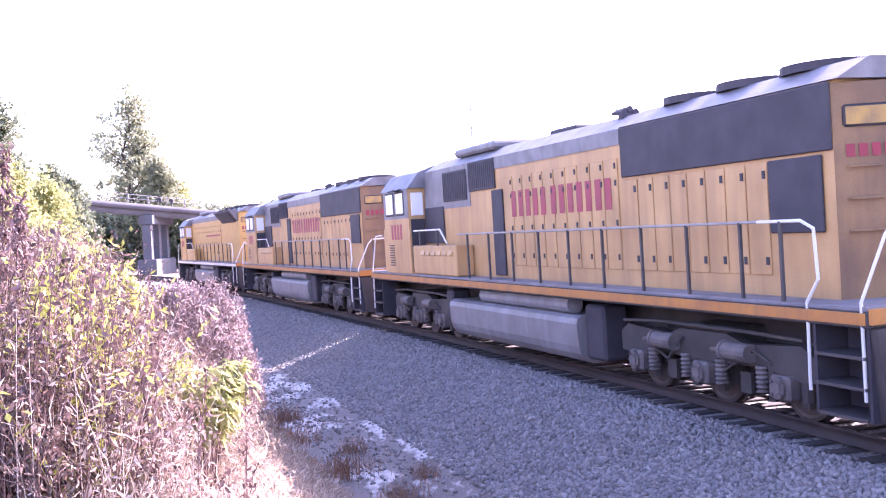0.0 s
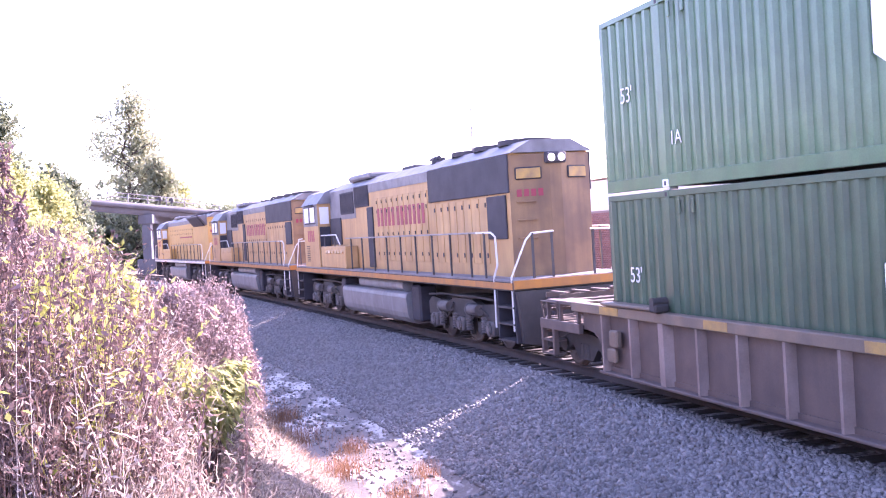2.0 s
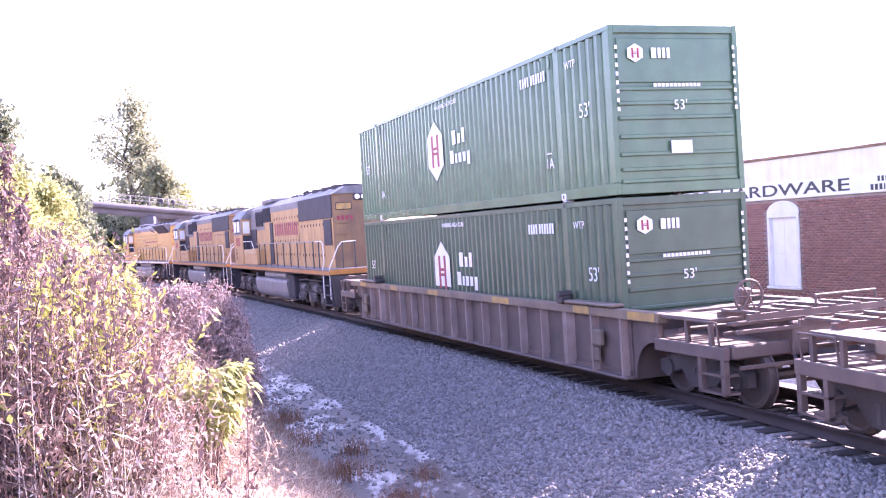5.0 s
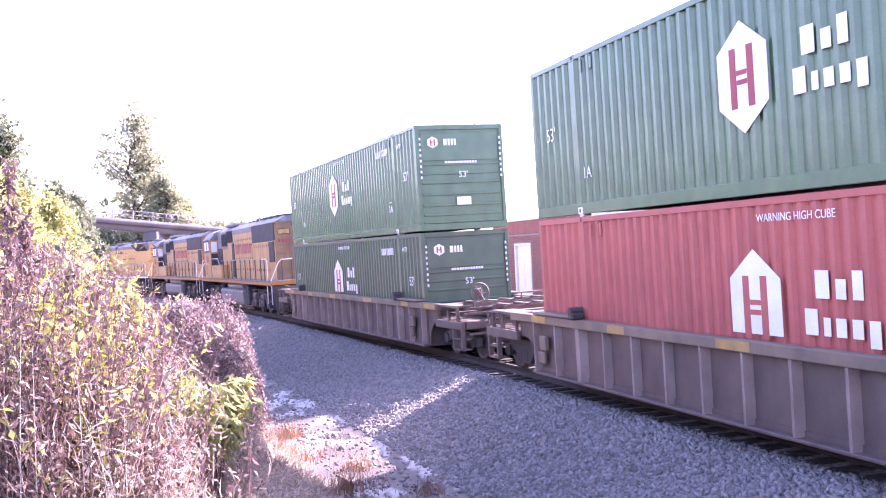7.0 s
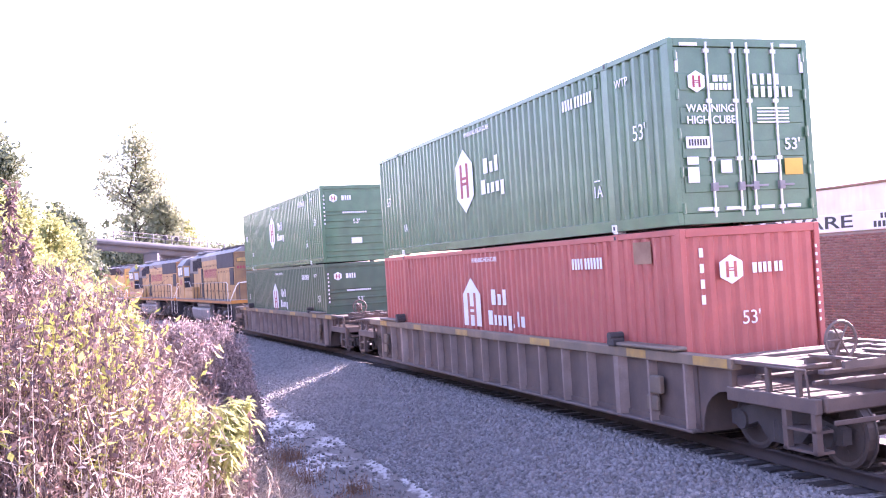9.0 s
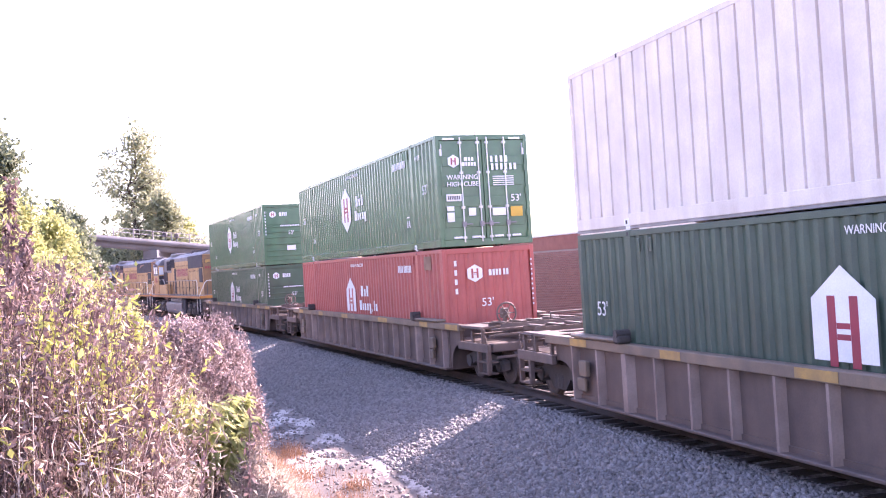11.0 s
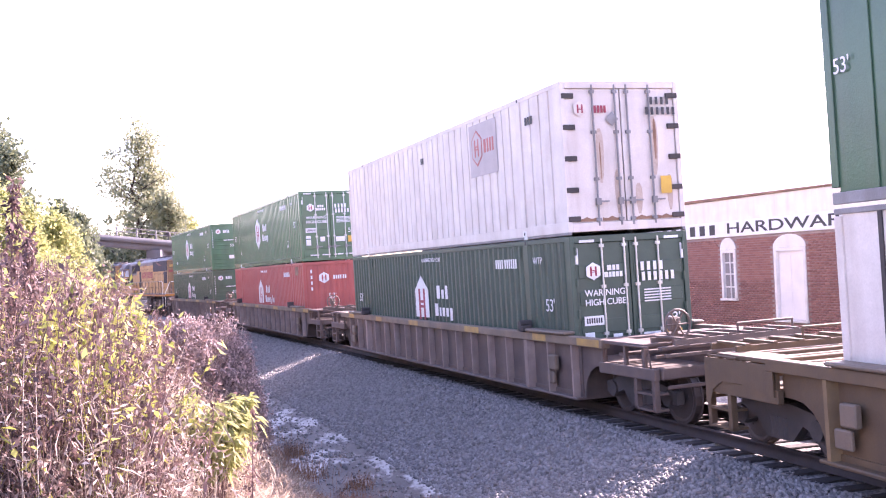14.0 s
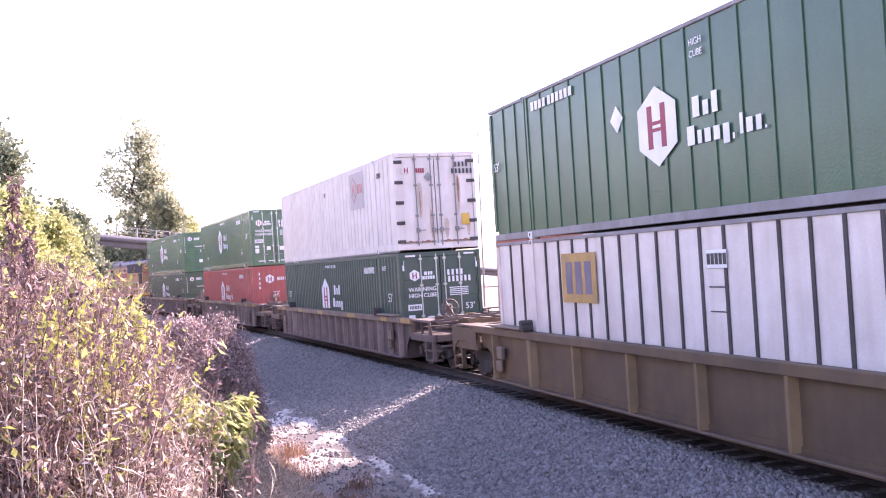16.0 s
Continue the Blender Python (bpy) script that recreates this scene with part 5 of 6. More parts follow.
    if paint is M_CRED:
        bars_on([0.55], 0.36, 0, M_RUST, r, side_pose(-6.95, CW + 0.003, 2.55), "paint_patch")
    # side lettering: bars for names and numbers, plain words as they are
    y = CW + 0.006
    ink = M_PALE
    if field:
        hexagon_mark(r, side_pose(0.9, y, 1.57 if not cut else 1.45), 1.12, 1.5 if not cut else 1.55, M_PALE, M_RED if paint is not M_CRED else M_CRED, cut)
        bars_on([0.28, 0.2, 0.2], 0.34, 0.09, ink, r, side_pose(-0.75, y, 1.78), "wordmark", rise=(TALL, LOW, TALL))
        bars_on([0.27, 0.14, 0.2, 0.2, 0.2] + ([0.06, 0.0001, 0.1, 0.2] if paint is M_CRED else []), 0.32, 0.08, ink, r, side_pose(-0.8 if paint is not M_CRED else -1.1, y, 1.32), "wordmark", rise=(TALL, LOW, LOW, LOW, TAIL, (-0.1, 0.15), TALL, TALL, LOW))
        if paint is not M_CRED:
            letter_on("53'", 0.36, ink, r, side_pose(7.2, y, 1.55))
            letter_on("53'", 0.36, ink, r, side_pose(-7.1, y, 1.55))
        letter_on("1A", 0.3, ink, r, side_pose(5.72, y, 0.72))
        letter_on("1A", 0.3, ink, r, side_pose(-5.6, y, 0.72))
        bars_on([0.2], 0.025, 0.0, ink, r, side_pose(-5.6, y, 0.92))
        letter_on("WARNING HIGH CUBE", 0.15, ink, r, side_pose(0.0, y, 2.62))
        bars_on([0.07] * 4 + [0.001] + [0.07] * 6, 0.2, 0.045, ink, r, side_pose(-5.0, y, 2.42))
        if paint is not M_CRED:
            letter_on("WTP", 0.2, ink, r, side_pose(-6.62, y, 2.45))
    X -= 0.012
    if rear == "doors" and paint is not M_CWHITE:
        hexagon_mark(r, rear_pose(X, 0.83, 2.2), 0.3, 0.34, M_PALE, M_RED)
        bars_on([0.09, 0.06, 0.06], 0.1, 0.025, ink, r, rear_pose(X, 0.40, 2.25))
        bars_on([0.08, 0.05, 0.06, 0.06, 0.06], 0.1, 0.02, ink, r, rear_pose(X, 0.40, 2.12))
        letter_on("WAR NING", 0.17, ink, r, rear_pose(X, 0.60, 1.78), bold=0.002)
        letter_on("HIGH CUBE", 0.17, ink, r, rear_pose(X, 0.60, 1.60), bold=0.002)
        bars_on([0.07] * 4, 0.17, 0.07, ink, r, rear_pose(X, -0.45, 2.24))
        bars_on([0.07] * 6, 0.17, 0.06, ink, r, rear_pose(X, -0.58, 2.04))
        bars_on([0.6], 0.025, 0, ink, r, rear_pose(X, -0.55, 1.78), "small_print", 5, 0.055)
        letter_on("53'", 0.26, ink, r, rear_pose(X, -0.88, 1.2), bold=0.002)
        for yy, z, w, h, mm in ((0.87, 1.26, 0.42, 0.18, M_PALE), (0.98, 0.98, 0.2, 0.12, M_PALE), (0.98, 0.76, 0.2, 0.24, M_PALE), (0.38, 0.88, 0.2, 0.2, M_PALE), (-0.38, 0.86, 0.38, 0.2, M_PALE), (-0.88, 0.85, 0.34, 0.26, M_YLABEL)):
            bars_on([w], h, 0, mm, r, rear_pose(X, yy, z), "placard")
        bars_on([0.03] * 7, 0.1, 0.02, M_BLACKTXT, r, rear_pose(X - 0.004, 0.87, 1.26), "small_print")
    elif rear == "doors":
        hexagon_mark(r, rear_pose(X, 0.9, 2.35), 0.26, 0.3, M_CWHITE, M_RED)
        bars_on([0.07, 0.05, 0.05, 0.05], 0.14, 0.02, M_RED, r, rear_pose(X, 0.48, 2.34))
        bars_on([0.06] * 4, 0.15, 0.06, M_BLACKTXT, r, rear_pose(X, -0.85, 2.5))
        bars_on([0.06] * 6, 0.15, 0.06, M_BLACKTXT, r, rear_pose(X, -0.86, 2.3))
        bars_on([0.24], 0.34, 0, M_YLABEL, r, rear_pose(X, -0.9, 0.85), "placard")
        bars_on([0.2], 0.2, 0, M_TANK, r, rear_pose(X, 0.22, 2.15) @ Matrix.Rotation(math.pi / 4, 4, "Z"), "placard")
        for yy, z, w, h, wear in ((-0.70, 1.62, 0.2, 1.15, M_STAIN), (-0.73, 1.75, 0.07, 0.8, M_RUST), (0.5, 1.45, 0.17, 1.05, M_STAIN), (0.5, 1.35, 0.03, 0.7, M_RUST), (0.16, 0.75, 0.14, 0.85, M_STAIN), (-0.3, 0.6, 0.16, 0.6, M_STAIN), (-1.0, 0.7, 0.14, 0.7, M_STAIN)):
            bm = bmesh.new()
            edge = [(w * 0.5 * math.sin(math.pi * (0.04 + 0.93 * (k / 8) ** 0.7)) ** 0.5, h * (0.5 - k / 8)) for k in range(9)]
            prism(bm, edge + [(-p * 0.9, q) for p, q in edge[::-1]], 2, -0.001, 0.001 if wear is M_STAIN else 0.002)
            part("rust_streak", bm, wear, r, "", rear_pose(X + 0.044, yy, z))
        for yy in (0.85, 0.3, -0.35, -0.9):
            bm = bmesh.new()
            prism(bm, [(-0.24, -0.09), (0.24, -0.09), (0.2, -0.02), (0.08, -0.04), (-0.02, 0.0), (-0.12, -0.04), (-0.22, -0.02)], 2, -0.001, 0.002)
            part("rust_streak", bm, M_RUST, r, "", rear_pose(X + 0.044, yy, 0.28))
        bars_on([1.62], 1.2, 0, M_POSTER, r, side_pose(-4.1, CW + 0.004, 2.1), "poster_panel")
        bm = bmesh.new()
        prism(bm, [(-0.31, 0.2), (-0.31, -0.2), (0, -0.42), (0.31, -0.2), (0.31, 0.2), (0, 0.42)], 2, -0.002, 0.002)
        part("sign_border", bm, M_CRED, r, "", side_pose(-3.75, CW + 0.008, 2.15))
        hexagon_mark(r, side_pose(-3.75, CW + 0.013, 2.15), 0.54, 0.74, M_POSTER, M_CRED)
        bars_on([0.14, 0.1, 0.1, 0.1], 0.3, 0.05, M_CRED, r, side_pose(-4.45, CW + 0.008, 2.15), "wordmark")
        bars_on([0.1] * 3, 0.16, 0.03, M_BLACKTXT, r, side_pose(-6.6, CW + 0.006, 2.35))
        bars_on([0.1, 0.1], 0.16, 0.03, M_BLACKTXT, r, side_pose(0.2, CW + 0.006, 2.3))
    elif rear == "bands":
        hexagon_mark(r, rear_pose(X, 0.80, 2.4), 0.3, 0.32, M_PALE, M_RED)
        bars_on([0.1, 0.06, 0.06, 0.06], 0.18, 0.03, ink, r, rear_pose(X, 0.3, 2.4))
        bars_on([0.06] * 12, 0.06, 0.02, ink, r, rear_pose(X, 0.0, 1.85), "small_print")
        letter_on("53'", 0.24, ink, r, rear_pose(X, -0.05, 1.5))
        bars_on([0.42], 0.22, 0, M_PALE, r, rear_pose(X, -0.03, 0.78), "placard")
        for yy in (1.17, -1.19):
            bars_on([0.05], 0.07, 0, ink, r, rear_pose(X, yy, 2.5), "small_print", 8, 0.15)
    else:
        hexagon_mark(r, rear_pose(X, 0.42, 2.22), 0.42, 0.46, M_PALE, M_CRED)
        bars_on([0.08, 0.06, 0.06, 0.06, 0.001, 0.06, 0.06], 0.16, 0.03, ink, r, rear_pose(X, -0.25, 2.22))
        bars_on([0.07], 0.14, 0, ink, r, rear_pose(X, 0.95, 2.5), "marking", 4, 0.24)
        letter_on("53'", 0.3, ink, r, rear_pose(X, 0.1, 1.45))
        bars_on([0.04], 0.05, 0, ink, r, rear_pose(X, -1.2, 2.5), "small_print", 10, 0.13)
    return r


def panel_markings(upper, lower):
    y = CW + 0.004
    hexagon_mark(upper, side_pose(0.8, y, 1.5), 1.15, 1.25, M_PALE, M_RED)
    bars_on([0.2, 0.16, 0.16], 0.3, 0.07, M_PALE, upper, side_pose(-0.55, y, 1.62), "wordmark", rise=(TALL, LOW, TALL))
    bars_on([0.22, 0.12, 0.17, 0.17, 0.17, 0.05, 0.001, 0.08, 0.16, 0.13, 0.05], 0.28, 0.06, M_PALE, upper, side_pose(-1.0, y, 1.22), "wordmark", rise=(TALL, LOW, LOW, LOW, TAIL, (-0.15, 0.15), TALL, TALL, LOW, LOW, (0.0, 0.15)))
    bars_on([0.32], 0.32, 0, M_PALE, upper, side_pose(2.09, y, 1.8) @ Matrix.Rotation(math.pi / 4, 4, "Z"), "placard")
    bars_on([0.13] * 4 + [0.001] + [0.13] * 6, 0.17, 0.06, M_PALE, upper, side_pose(4.7, y, 2.6))
    letter_on("53'", 0.26, M_PALE, upper, side_pose(7.75, y, 1.6))
    letter_on("HIGH", 0.14, M_PALE, upper, side_pose(-0.4, y, 2.55))
    letter_on("CUBE", 0.14, M_PALE, upper, side_pose(-0.4, y, 2.38))
    bars_on([1.45], 0.92, 0, M_FADED, lower, side_pose(3.93, y, 2.1), "poster_panel")
    bars_on([0.3, 0.3, 0.3], 0.6, 0.1, M_BLUE, lower, side_pose(3.93, y + 0.005, 2.1), "wordmark")
    bars_on([0.5], 0.26, 0, M_PALE, lower, side_pose(-0.6, y, 2.35), "placard")
    bars_on([0.08] * 5, 0.16, 0.02, M_BLACKTXT, lower, side_pose(-0.6, y + 0.005, 2.35))
    for z in (1.95, 1.6):
        bars_on([0.45], 0.02, 0, M_BLACKTXT, lower, side_pose(-0.6, y, z), "small_print")


def train():
    first = locomotive(True)
    third = locomotive(False)
    second = copy_thing(third, Matrix.Identity(4))
    for ob, off in ((third, 22.88), (second, 45.29), (first, 68.2)):
        MOVING.append((ob, off, 6.6, 0.0))
    brown = well_car(M_WELL, 1.03, 17, "weathered brown well car with close upright ribs and yellow reflectors")
    cars = [brown, copy_thing(brown, Matrix.Identity(4)), copy_thing(brown, Matrix.Identity(4)), well_car(M_OCHRE, 2.09, 9, "faded ochre well car with widely spaced ribs")]
    a1 = container(M_MIDGREEN, "corr", "bands", "green corrugated container with a white sign, in the well", cut=0.42)
    a2 = container(M_GREEN, "corr", "bands", "green corrugated container with a white sign, stacked on top")
    b1 = container(M_CRED, "corr", "sheet", "faded red corrugated container sitting in the well", cut=0.42)
    b2 = container(M_GREEN, "corr", "doors", "green corrugated container with lock-rod doors, stacked on red")
    c1 = container(M_DEEPGREEN, "corr", "doors", "dark green corrugated container with lock-rod doors, in the well", cut=0.42)
    c2 = container(M_CWHITE, "ribbed", "doors", "rust-stained white ribbed container stacked on dark green", field=False)
    d1 = container(M_CWHITE, "post", "sheet", "white panelled container with dark posts, in the well", field=False)
    d2 = container(M_PANELGREEN, "post", "sheet", "glossy green panelled container with posts, stacked on white", field=False)
    panel_markings(d2, d1)
    for top in (a2, b2, c2, d2):
        for x in (-6.096, 6.096):
            for y in (-1.2, 1.2):
                bm = bmesh.new()
                box(bm, (x - 0.08, y - 0.08, -0.062 if top is c2 else -0.037), (x + 0.08, y + 0.085, 0.004), 0.008)
                part("twist_lock", bm, M_PALE, top)
    for y in (-1.25, 1.25):
        bm = bmesh.new()
        box(bm, (-CL, y - 0.03, -0.05), (CL, y + 0.03, 0.004), 0.005)
        part("lower_sill", bm, M_TANK, c2)
    for car, low, high, off in zip(cars, (a1, b1, c1, d1), (a2, b2, c2, d2), (0.0, -23.82, -47.73, -71.455)):
        MOVING.append((car, off, 9.8, 0.0))
        MOVING.append((low, off, 9.8, 0.364))
        MOVING.append((high, off, 9.8, 3.264 + (0.06 if high is c2 else 0.035)))


def motions():
    """Keys the train along its track, and every wheelset rolling on its bogie."""
    for ob, off, half, up in MOVING:
        walk(ob, [(k / 2, on_track(travel(k / 2) + off, half) @ Matrix.Translation((0, 0, up))) for k in range(33)])
        for b in ob.children:
            if b.name.startswith("bogie"):
                for w in [c for c in b.children if c.name.startswith("wheelset")]:
                    place = w.location.copy()
                    spin0 = random.uniform(0, 90)
                    walk(w, [(k / 10, Matrix.Translation(place) @ Matrix.Rotation((travel(k / 10) - travel(0)) / place.z + radians(spin0), 4, "Y")) for k in range(161)])


# ---- plants ----
def stems(rng, base, h, lean, r, seg=4):
    """Thin three-sided stems that bend as they rise; gives verts, faces and a function for points on them."""
    n = len(base)
    a = rng.random(n) * 6.283
    dirv = np.stack([np.cos(a), np.sin(a), np.zeros(n)], 1) * (lean * rng.random(n))[:, None]

    def at(k):
        return base + np.stack([np.zeros(n), np.zeros(n), h * k], 1) + dirv * (h * k * k)[:, None]
    v = []
    for i in range(seg + 1):
        k = i / seg
        c = at(np.full(n, k))
        rr = (r * (1.0 - 0.75 * k))[:, None]
        v.append(np.stack([c + rr * np.array([math.cos(q), math.sin(q), 0]) for q in (0, 2.09, 4.19)], 1))
    v = np.stack(v, 1).reshape(n, -1, 3)
    f = []
    for i in range(seg):
        for j in range(3):
            k = (j + 1) % 3
            f.append((i * 3 + j, i * 3 + k, i * 3 + 3 + k, i * 3 + 3 + j))
    per = (seg + 1) * 3
    f = np.array(f)[None] + (np.arange(n) * per)[:, None, None]
    return v.reshape(-1, 3), f.reshape(-1, 4), at


def leaves(rng, c, length, width, up=0.3):
    n = len(c)
    a = rng.normal(size=(n, 3))
    a[:, 2] += up
    a /= np.linalg.norm(a, axis=1)[:, None]
    b = np.cross(a, rng.normal(size=(n, 3)))
    b /= np.linalg.norm(b, axis=1)[:, None] + 1e-9
    l, w = (length * (0.5 + rng.random(n)))[:, None], (width * (0.5 + rng.random(n)))[:, None]
    n3 = np.cross(a, b) * l * 0.12
    v = np.stack([c, c + a * l * 0.5 + b * w * 0.5 + n3, c + a * l, c + a * l * 0.5 - b * w * 0.5 + n3], 1).reshape(-1, 3)
    return v, np.arange(n * 4).reshape(n, 4)


def tangle(rng, p, d, seg, step, curl, r, keep=None):
    """Thin canes that wander from p along d, curling at every step; gives verts, faces and the points of every cane."""
    n = len(p)
    pts, q, d = [p], p.copy(), d.copy()
    for _ in range(seg):
        d = d + rng.normal(size=(n, 3)) * curl
        d /= np.linalg.norm(d, axis=1)[:, None] + 1e-9
        q = q + d * step
        if keep is not None:
            q = keep(q)
        pts.append(q)
    pts = np.stack(pts, 1)
    rr = r * np.linspace(1.1, 0.45, seg + 1)[None, :, None]
    v = np.stack([pts + rr * np.array(o) for o in ((1, 0, 0.3), (-0.5, 0.87, -0.3), (-0.5, -0.87, 0.5))], 2)
    f = np.array([(i * 3 + j, i * 3 + (j + 1) % 3, i * 3 + 3 + (j + 1) % 3, i * 3 + 3 + j) for i in range(seg) for j in range(3)])
    f = f[None] + (np.arange(n) * (seg + 1) * 3)[:, None, None]
    return v.reshape(-1, 3), f.reshape(-1, 4), pts


def join(*parts):
    v, f, k = [], [], 0
    for a, b in parts:
        v.append(a)
        f.append(b + k)
        k += len(a)
    return np.vstack(v), np.vstack(f)


def on_ground(x, y):
    return np.stack([x, y, height(x, y) - 0.03], 1)


def clear_of_bush(x, y):
    return ~((np.abs(x / y + 0.243) < 0.036) & (y > 5.5) & (y < 8.9))


def weeds():
    rng = np.random.default_rng(11)
    n = 11500
    y = 4.3 + 21 * rng.random(n) ** 0.9
    x = -(0.212 + 0.28 * rng.random(n)) * y + rng.normal(size=n) * 0.08
    s, u = along_across(x, y)
    ok = (u > 7.4) & (-x - 0.1 > 0.195 * y) & clear_of_bush(x, y)
    x, y, u = x[ok], y[ok], u[ok]
    n = len(x)
    h = np.interp(u, [6.9, 7.5, 9.2, 12], [0.22, 0.75, 1.35, 1.75]) * (0.55 + 0.5 * rng.random(n)) * np.interp(-x / y, [0.2, 0.295, 0.34], [0.6, 0.75, 1.0])
    base = on_ground(x, y)
    h = h * np.where((y > 15) & (-x / y > 0.3), 0.8, 1.0)
    tone = np.sin(x * 2.1 + 1.0) + np.sin(y * 1.3) + np.sin((x - y) * 0.9 + 2) + rng.normal(size=n) * 0.75
    green = np.exp(-((x + 0.385 * y) / (0.03 * y)) ** 2) * 2.2 + np.exp(-((x + 0.325 * y) / (0.018 * y)) ** 2) * 2.0 + np.exp(-(((x + 2.75) / 0.35) ** 2 + ((y - 12.3) / 0.6) ** 2)) * 4
    tone = tone + np.interp(-x / y, [0.22, 0.30, 0.345], [-1.5, -0.7, 0.8])
    kind = np.where(tone - 0.45 > 2.9 - green, 2, np.where(tone > -0.1, 1, np.where(tone < -1.5, 3, 0)))
    names = (("dry_weeds", M_PINKWEED, 20, 0.042, 0.013, "tangled pale pinkish dry weeds on the sunlit bank"), ("russet_weeds", M_REDWEED, 26, 0.040, 0.014, "russet-brown dying weeds with small leaves"), ("green_weeds", M_GLEAF, 28, 0.055, 0.021, "yellow-green leafy weeds among dry stalks"), ("straw_weeds", M_STRAW, 14, 0.10, 0.008, "bleached straw-coloured grass stalks"))
    for k, (name, material, per, l, w, label) in enumerate(names):
        i = np.where(kind == k)[0]
        sv, sf, at = stems(rng, base[i], h[i], 0.5, np.full(len(i), 0.004))
        c = []
        for _ in range(per):
            c.append(at(0.15 + 0.85 * rng.random(len(i)) ** 0.8) + rng.normal(size=(len(i), 3)) * 0.03)
        lv, lf = leaves(rng, np.vstack(c), l, w)
        c = np.vstack([at(0.2 + 0.8 * rng.random(len(i))) + rng.normal(size=(len(i), 3)) * 0.06 for _ in range(5 if k != 2 else 2)])
        tw = leaves(rng, c, 0.13, 0.005, 0.1)
        v, f = join((sv, sf), (lv, lf), tw)
        cloud(name, v, f, material, label, "weeds")


def bare_stalks():
    """Upright russet stalks that stand out of the weeds."""
    rng = np.random.default_rng(14)
    n = 1500
    y = 4.6 + 15 * rng.random(n) ** 1.1
    x = -(0.205 + 0.27 * rng.random(n)) * y
    s, u = along_across(x, y)
    ok = (u > 7.5) & clear_of_bush(x, y) & (rng.random(n) < np.interp(-x / y, [0.22, 0.30, 0.34], [0.15, 0.4, 1.0]))
    x, y, u = x[ok], y[ok], u[ok]
    n = len(x)
    h = np.interp(u, [7.5, 9.2, 12], [0.8, 1.45, 1.9]) * (0.6 + 0.5 * rng.random(n))
    sv, sf, at = stems(rng, on_ground(x, y), h, 0.16, np.full(n, 0.007), 5)
    c = np.vstack([at(0.3 + 0.7 * rng.random(n)) + rng.normal(size=(n, 3)) * 0.018 for _ in range(44)])
    lv, lf = leaves(rng, c, 0.046, 0.017, -0.9)
    v, f = join((sv, sf), (lv, lf))
    cloud("upright_stalks", v, f, M_SPIRE, "upright russet stalks with shrivelled leaves", "weeds")


def spire_weeds():
    """Tall dark seed stalks near the camera."""
    rng = np.random.default_rng(4)
    spots = [(-2.43, 5.5, 2.0), (-2.32, 5.65, 1.72), (-2.62, 6.1, 1.75), (-2.25, 6.3, 1.45), (-2.62, 6.9, 1.5), (-2.05, 6.9, 1.1), (-2.75, 7.9, 1.5), (-2.3, 7.4, 1.0), (-2.5, 8.2, 1.2)]
    for x, y, hh in spots:
        root = thing("seed_stalk", "tall dark brown weed stalk packed with seed heads", "weed", "seed stalks on the bank")
        base = on_ground(np.array([x]), np.array([y]))
        v, f, at = stems(rng, base, np.array([hh]), 0.08, np.array([0.012]), 8)
        cloud("stalk", v, f, M_SPIRE, kind="", parent=root)
        n = 620
        k = 0.35 + 0.65 * rng.random(n)
        c = np.vstack([at(np.array([q])) for q in k]) + rng.normal(size=(n, 3)) * np.array([0.026, 0.026, 0.02]) * (1.35 - k)[:, None] * 1.4
        lv, lf = leaves(rng, c, 0.046, 0.017, -1.1)
        cloud("seed_head", lv, lf, M_SPIRE, parent=root)


def bramble():
    """A rounded thicket of curling bare canes on the foot of the bank."""
    rng = np.random.default_rng(8)
    root = thing("bramble_thicket", "mauve-grey bramble thicket of arching bare canes", "bush")
    cx, cy = -3.95, 15.3
    g = float(height(np.array([cx]), np.array([cy]))[0]) - 0.35
    middle, radii = np.array([cx, cy, g]), np.array([0.98, 1.15, 2.08 - g])

    def lump(q):
        """A dome with an uneven skin."""
        a = np.arctan2(q[:, 1], q[:, 0])
        return 1.0 + 0.05 * np.sin(a * 5 + 1.0) + 0.05 * np.sin(q[:, 2] * 7 + a * 3) + 0.03 * np.sin(a * 11 + q[:, 2] * 4)

    def keep(p):
        q = (p - middle) / radii
        k = (np.abs(q) ** 2.7).sum(1) ** (1 / 2.7) / lump(q)
        return middle + q * np.where(k > 1.0, 1.0 / k, 1.0)[:, None] * radii

    def inside(n, power):
        q = rng.normal(size=(n, 3))
        q[:, 2] = np.abs(q[:, 2])
        q /= (np.abs(q) ** 2.7).sum(1)[:, None] ** (1 / 2.7)
        return keep(middle + q * (0.35 + 0.67 * rng.random(n) ** power)[:, None] * radii)
    n = 3400
    p, d = inside(n, 0.4), rng.normal(size=(n, 3)) + np.array([0, 0, 0.3])
    d /= np.linalg.norm(d, axis=1)[:, None]
    v, f, pts = tangle(rng, p, d, 9, 0.085, 0.42, 0.0052, keep)
    cloud("cane_tangle", v, f, M_TWIG, parent=root)
    n = 110
    p, d = keep(inside(n, 0.1)), rng.normal(size=(n, 3)) + np.array([0.2, -0.2, 0.5])
    d /= np.linalg.norm(d, axis=1)[:, None]
    v, f, _ = tangle(rng, p, d, 6, 0.06, 0.5, 0.004)
    cloud("loose_canes", v, f, M_PINKWEED, parent=root)
    c = pts.reshape(-1, 3)[rng.integers(0, len(pts) * 10, 34000)] + rng.normal(size=(34000, 3)) * 0.035
    lv, lf = leaves(rng, c, 0.05, 0.03, -0.2)
    cloud("withered_leaves", lv, lf, M_TWIG, parent=root)


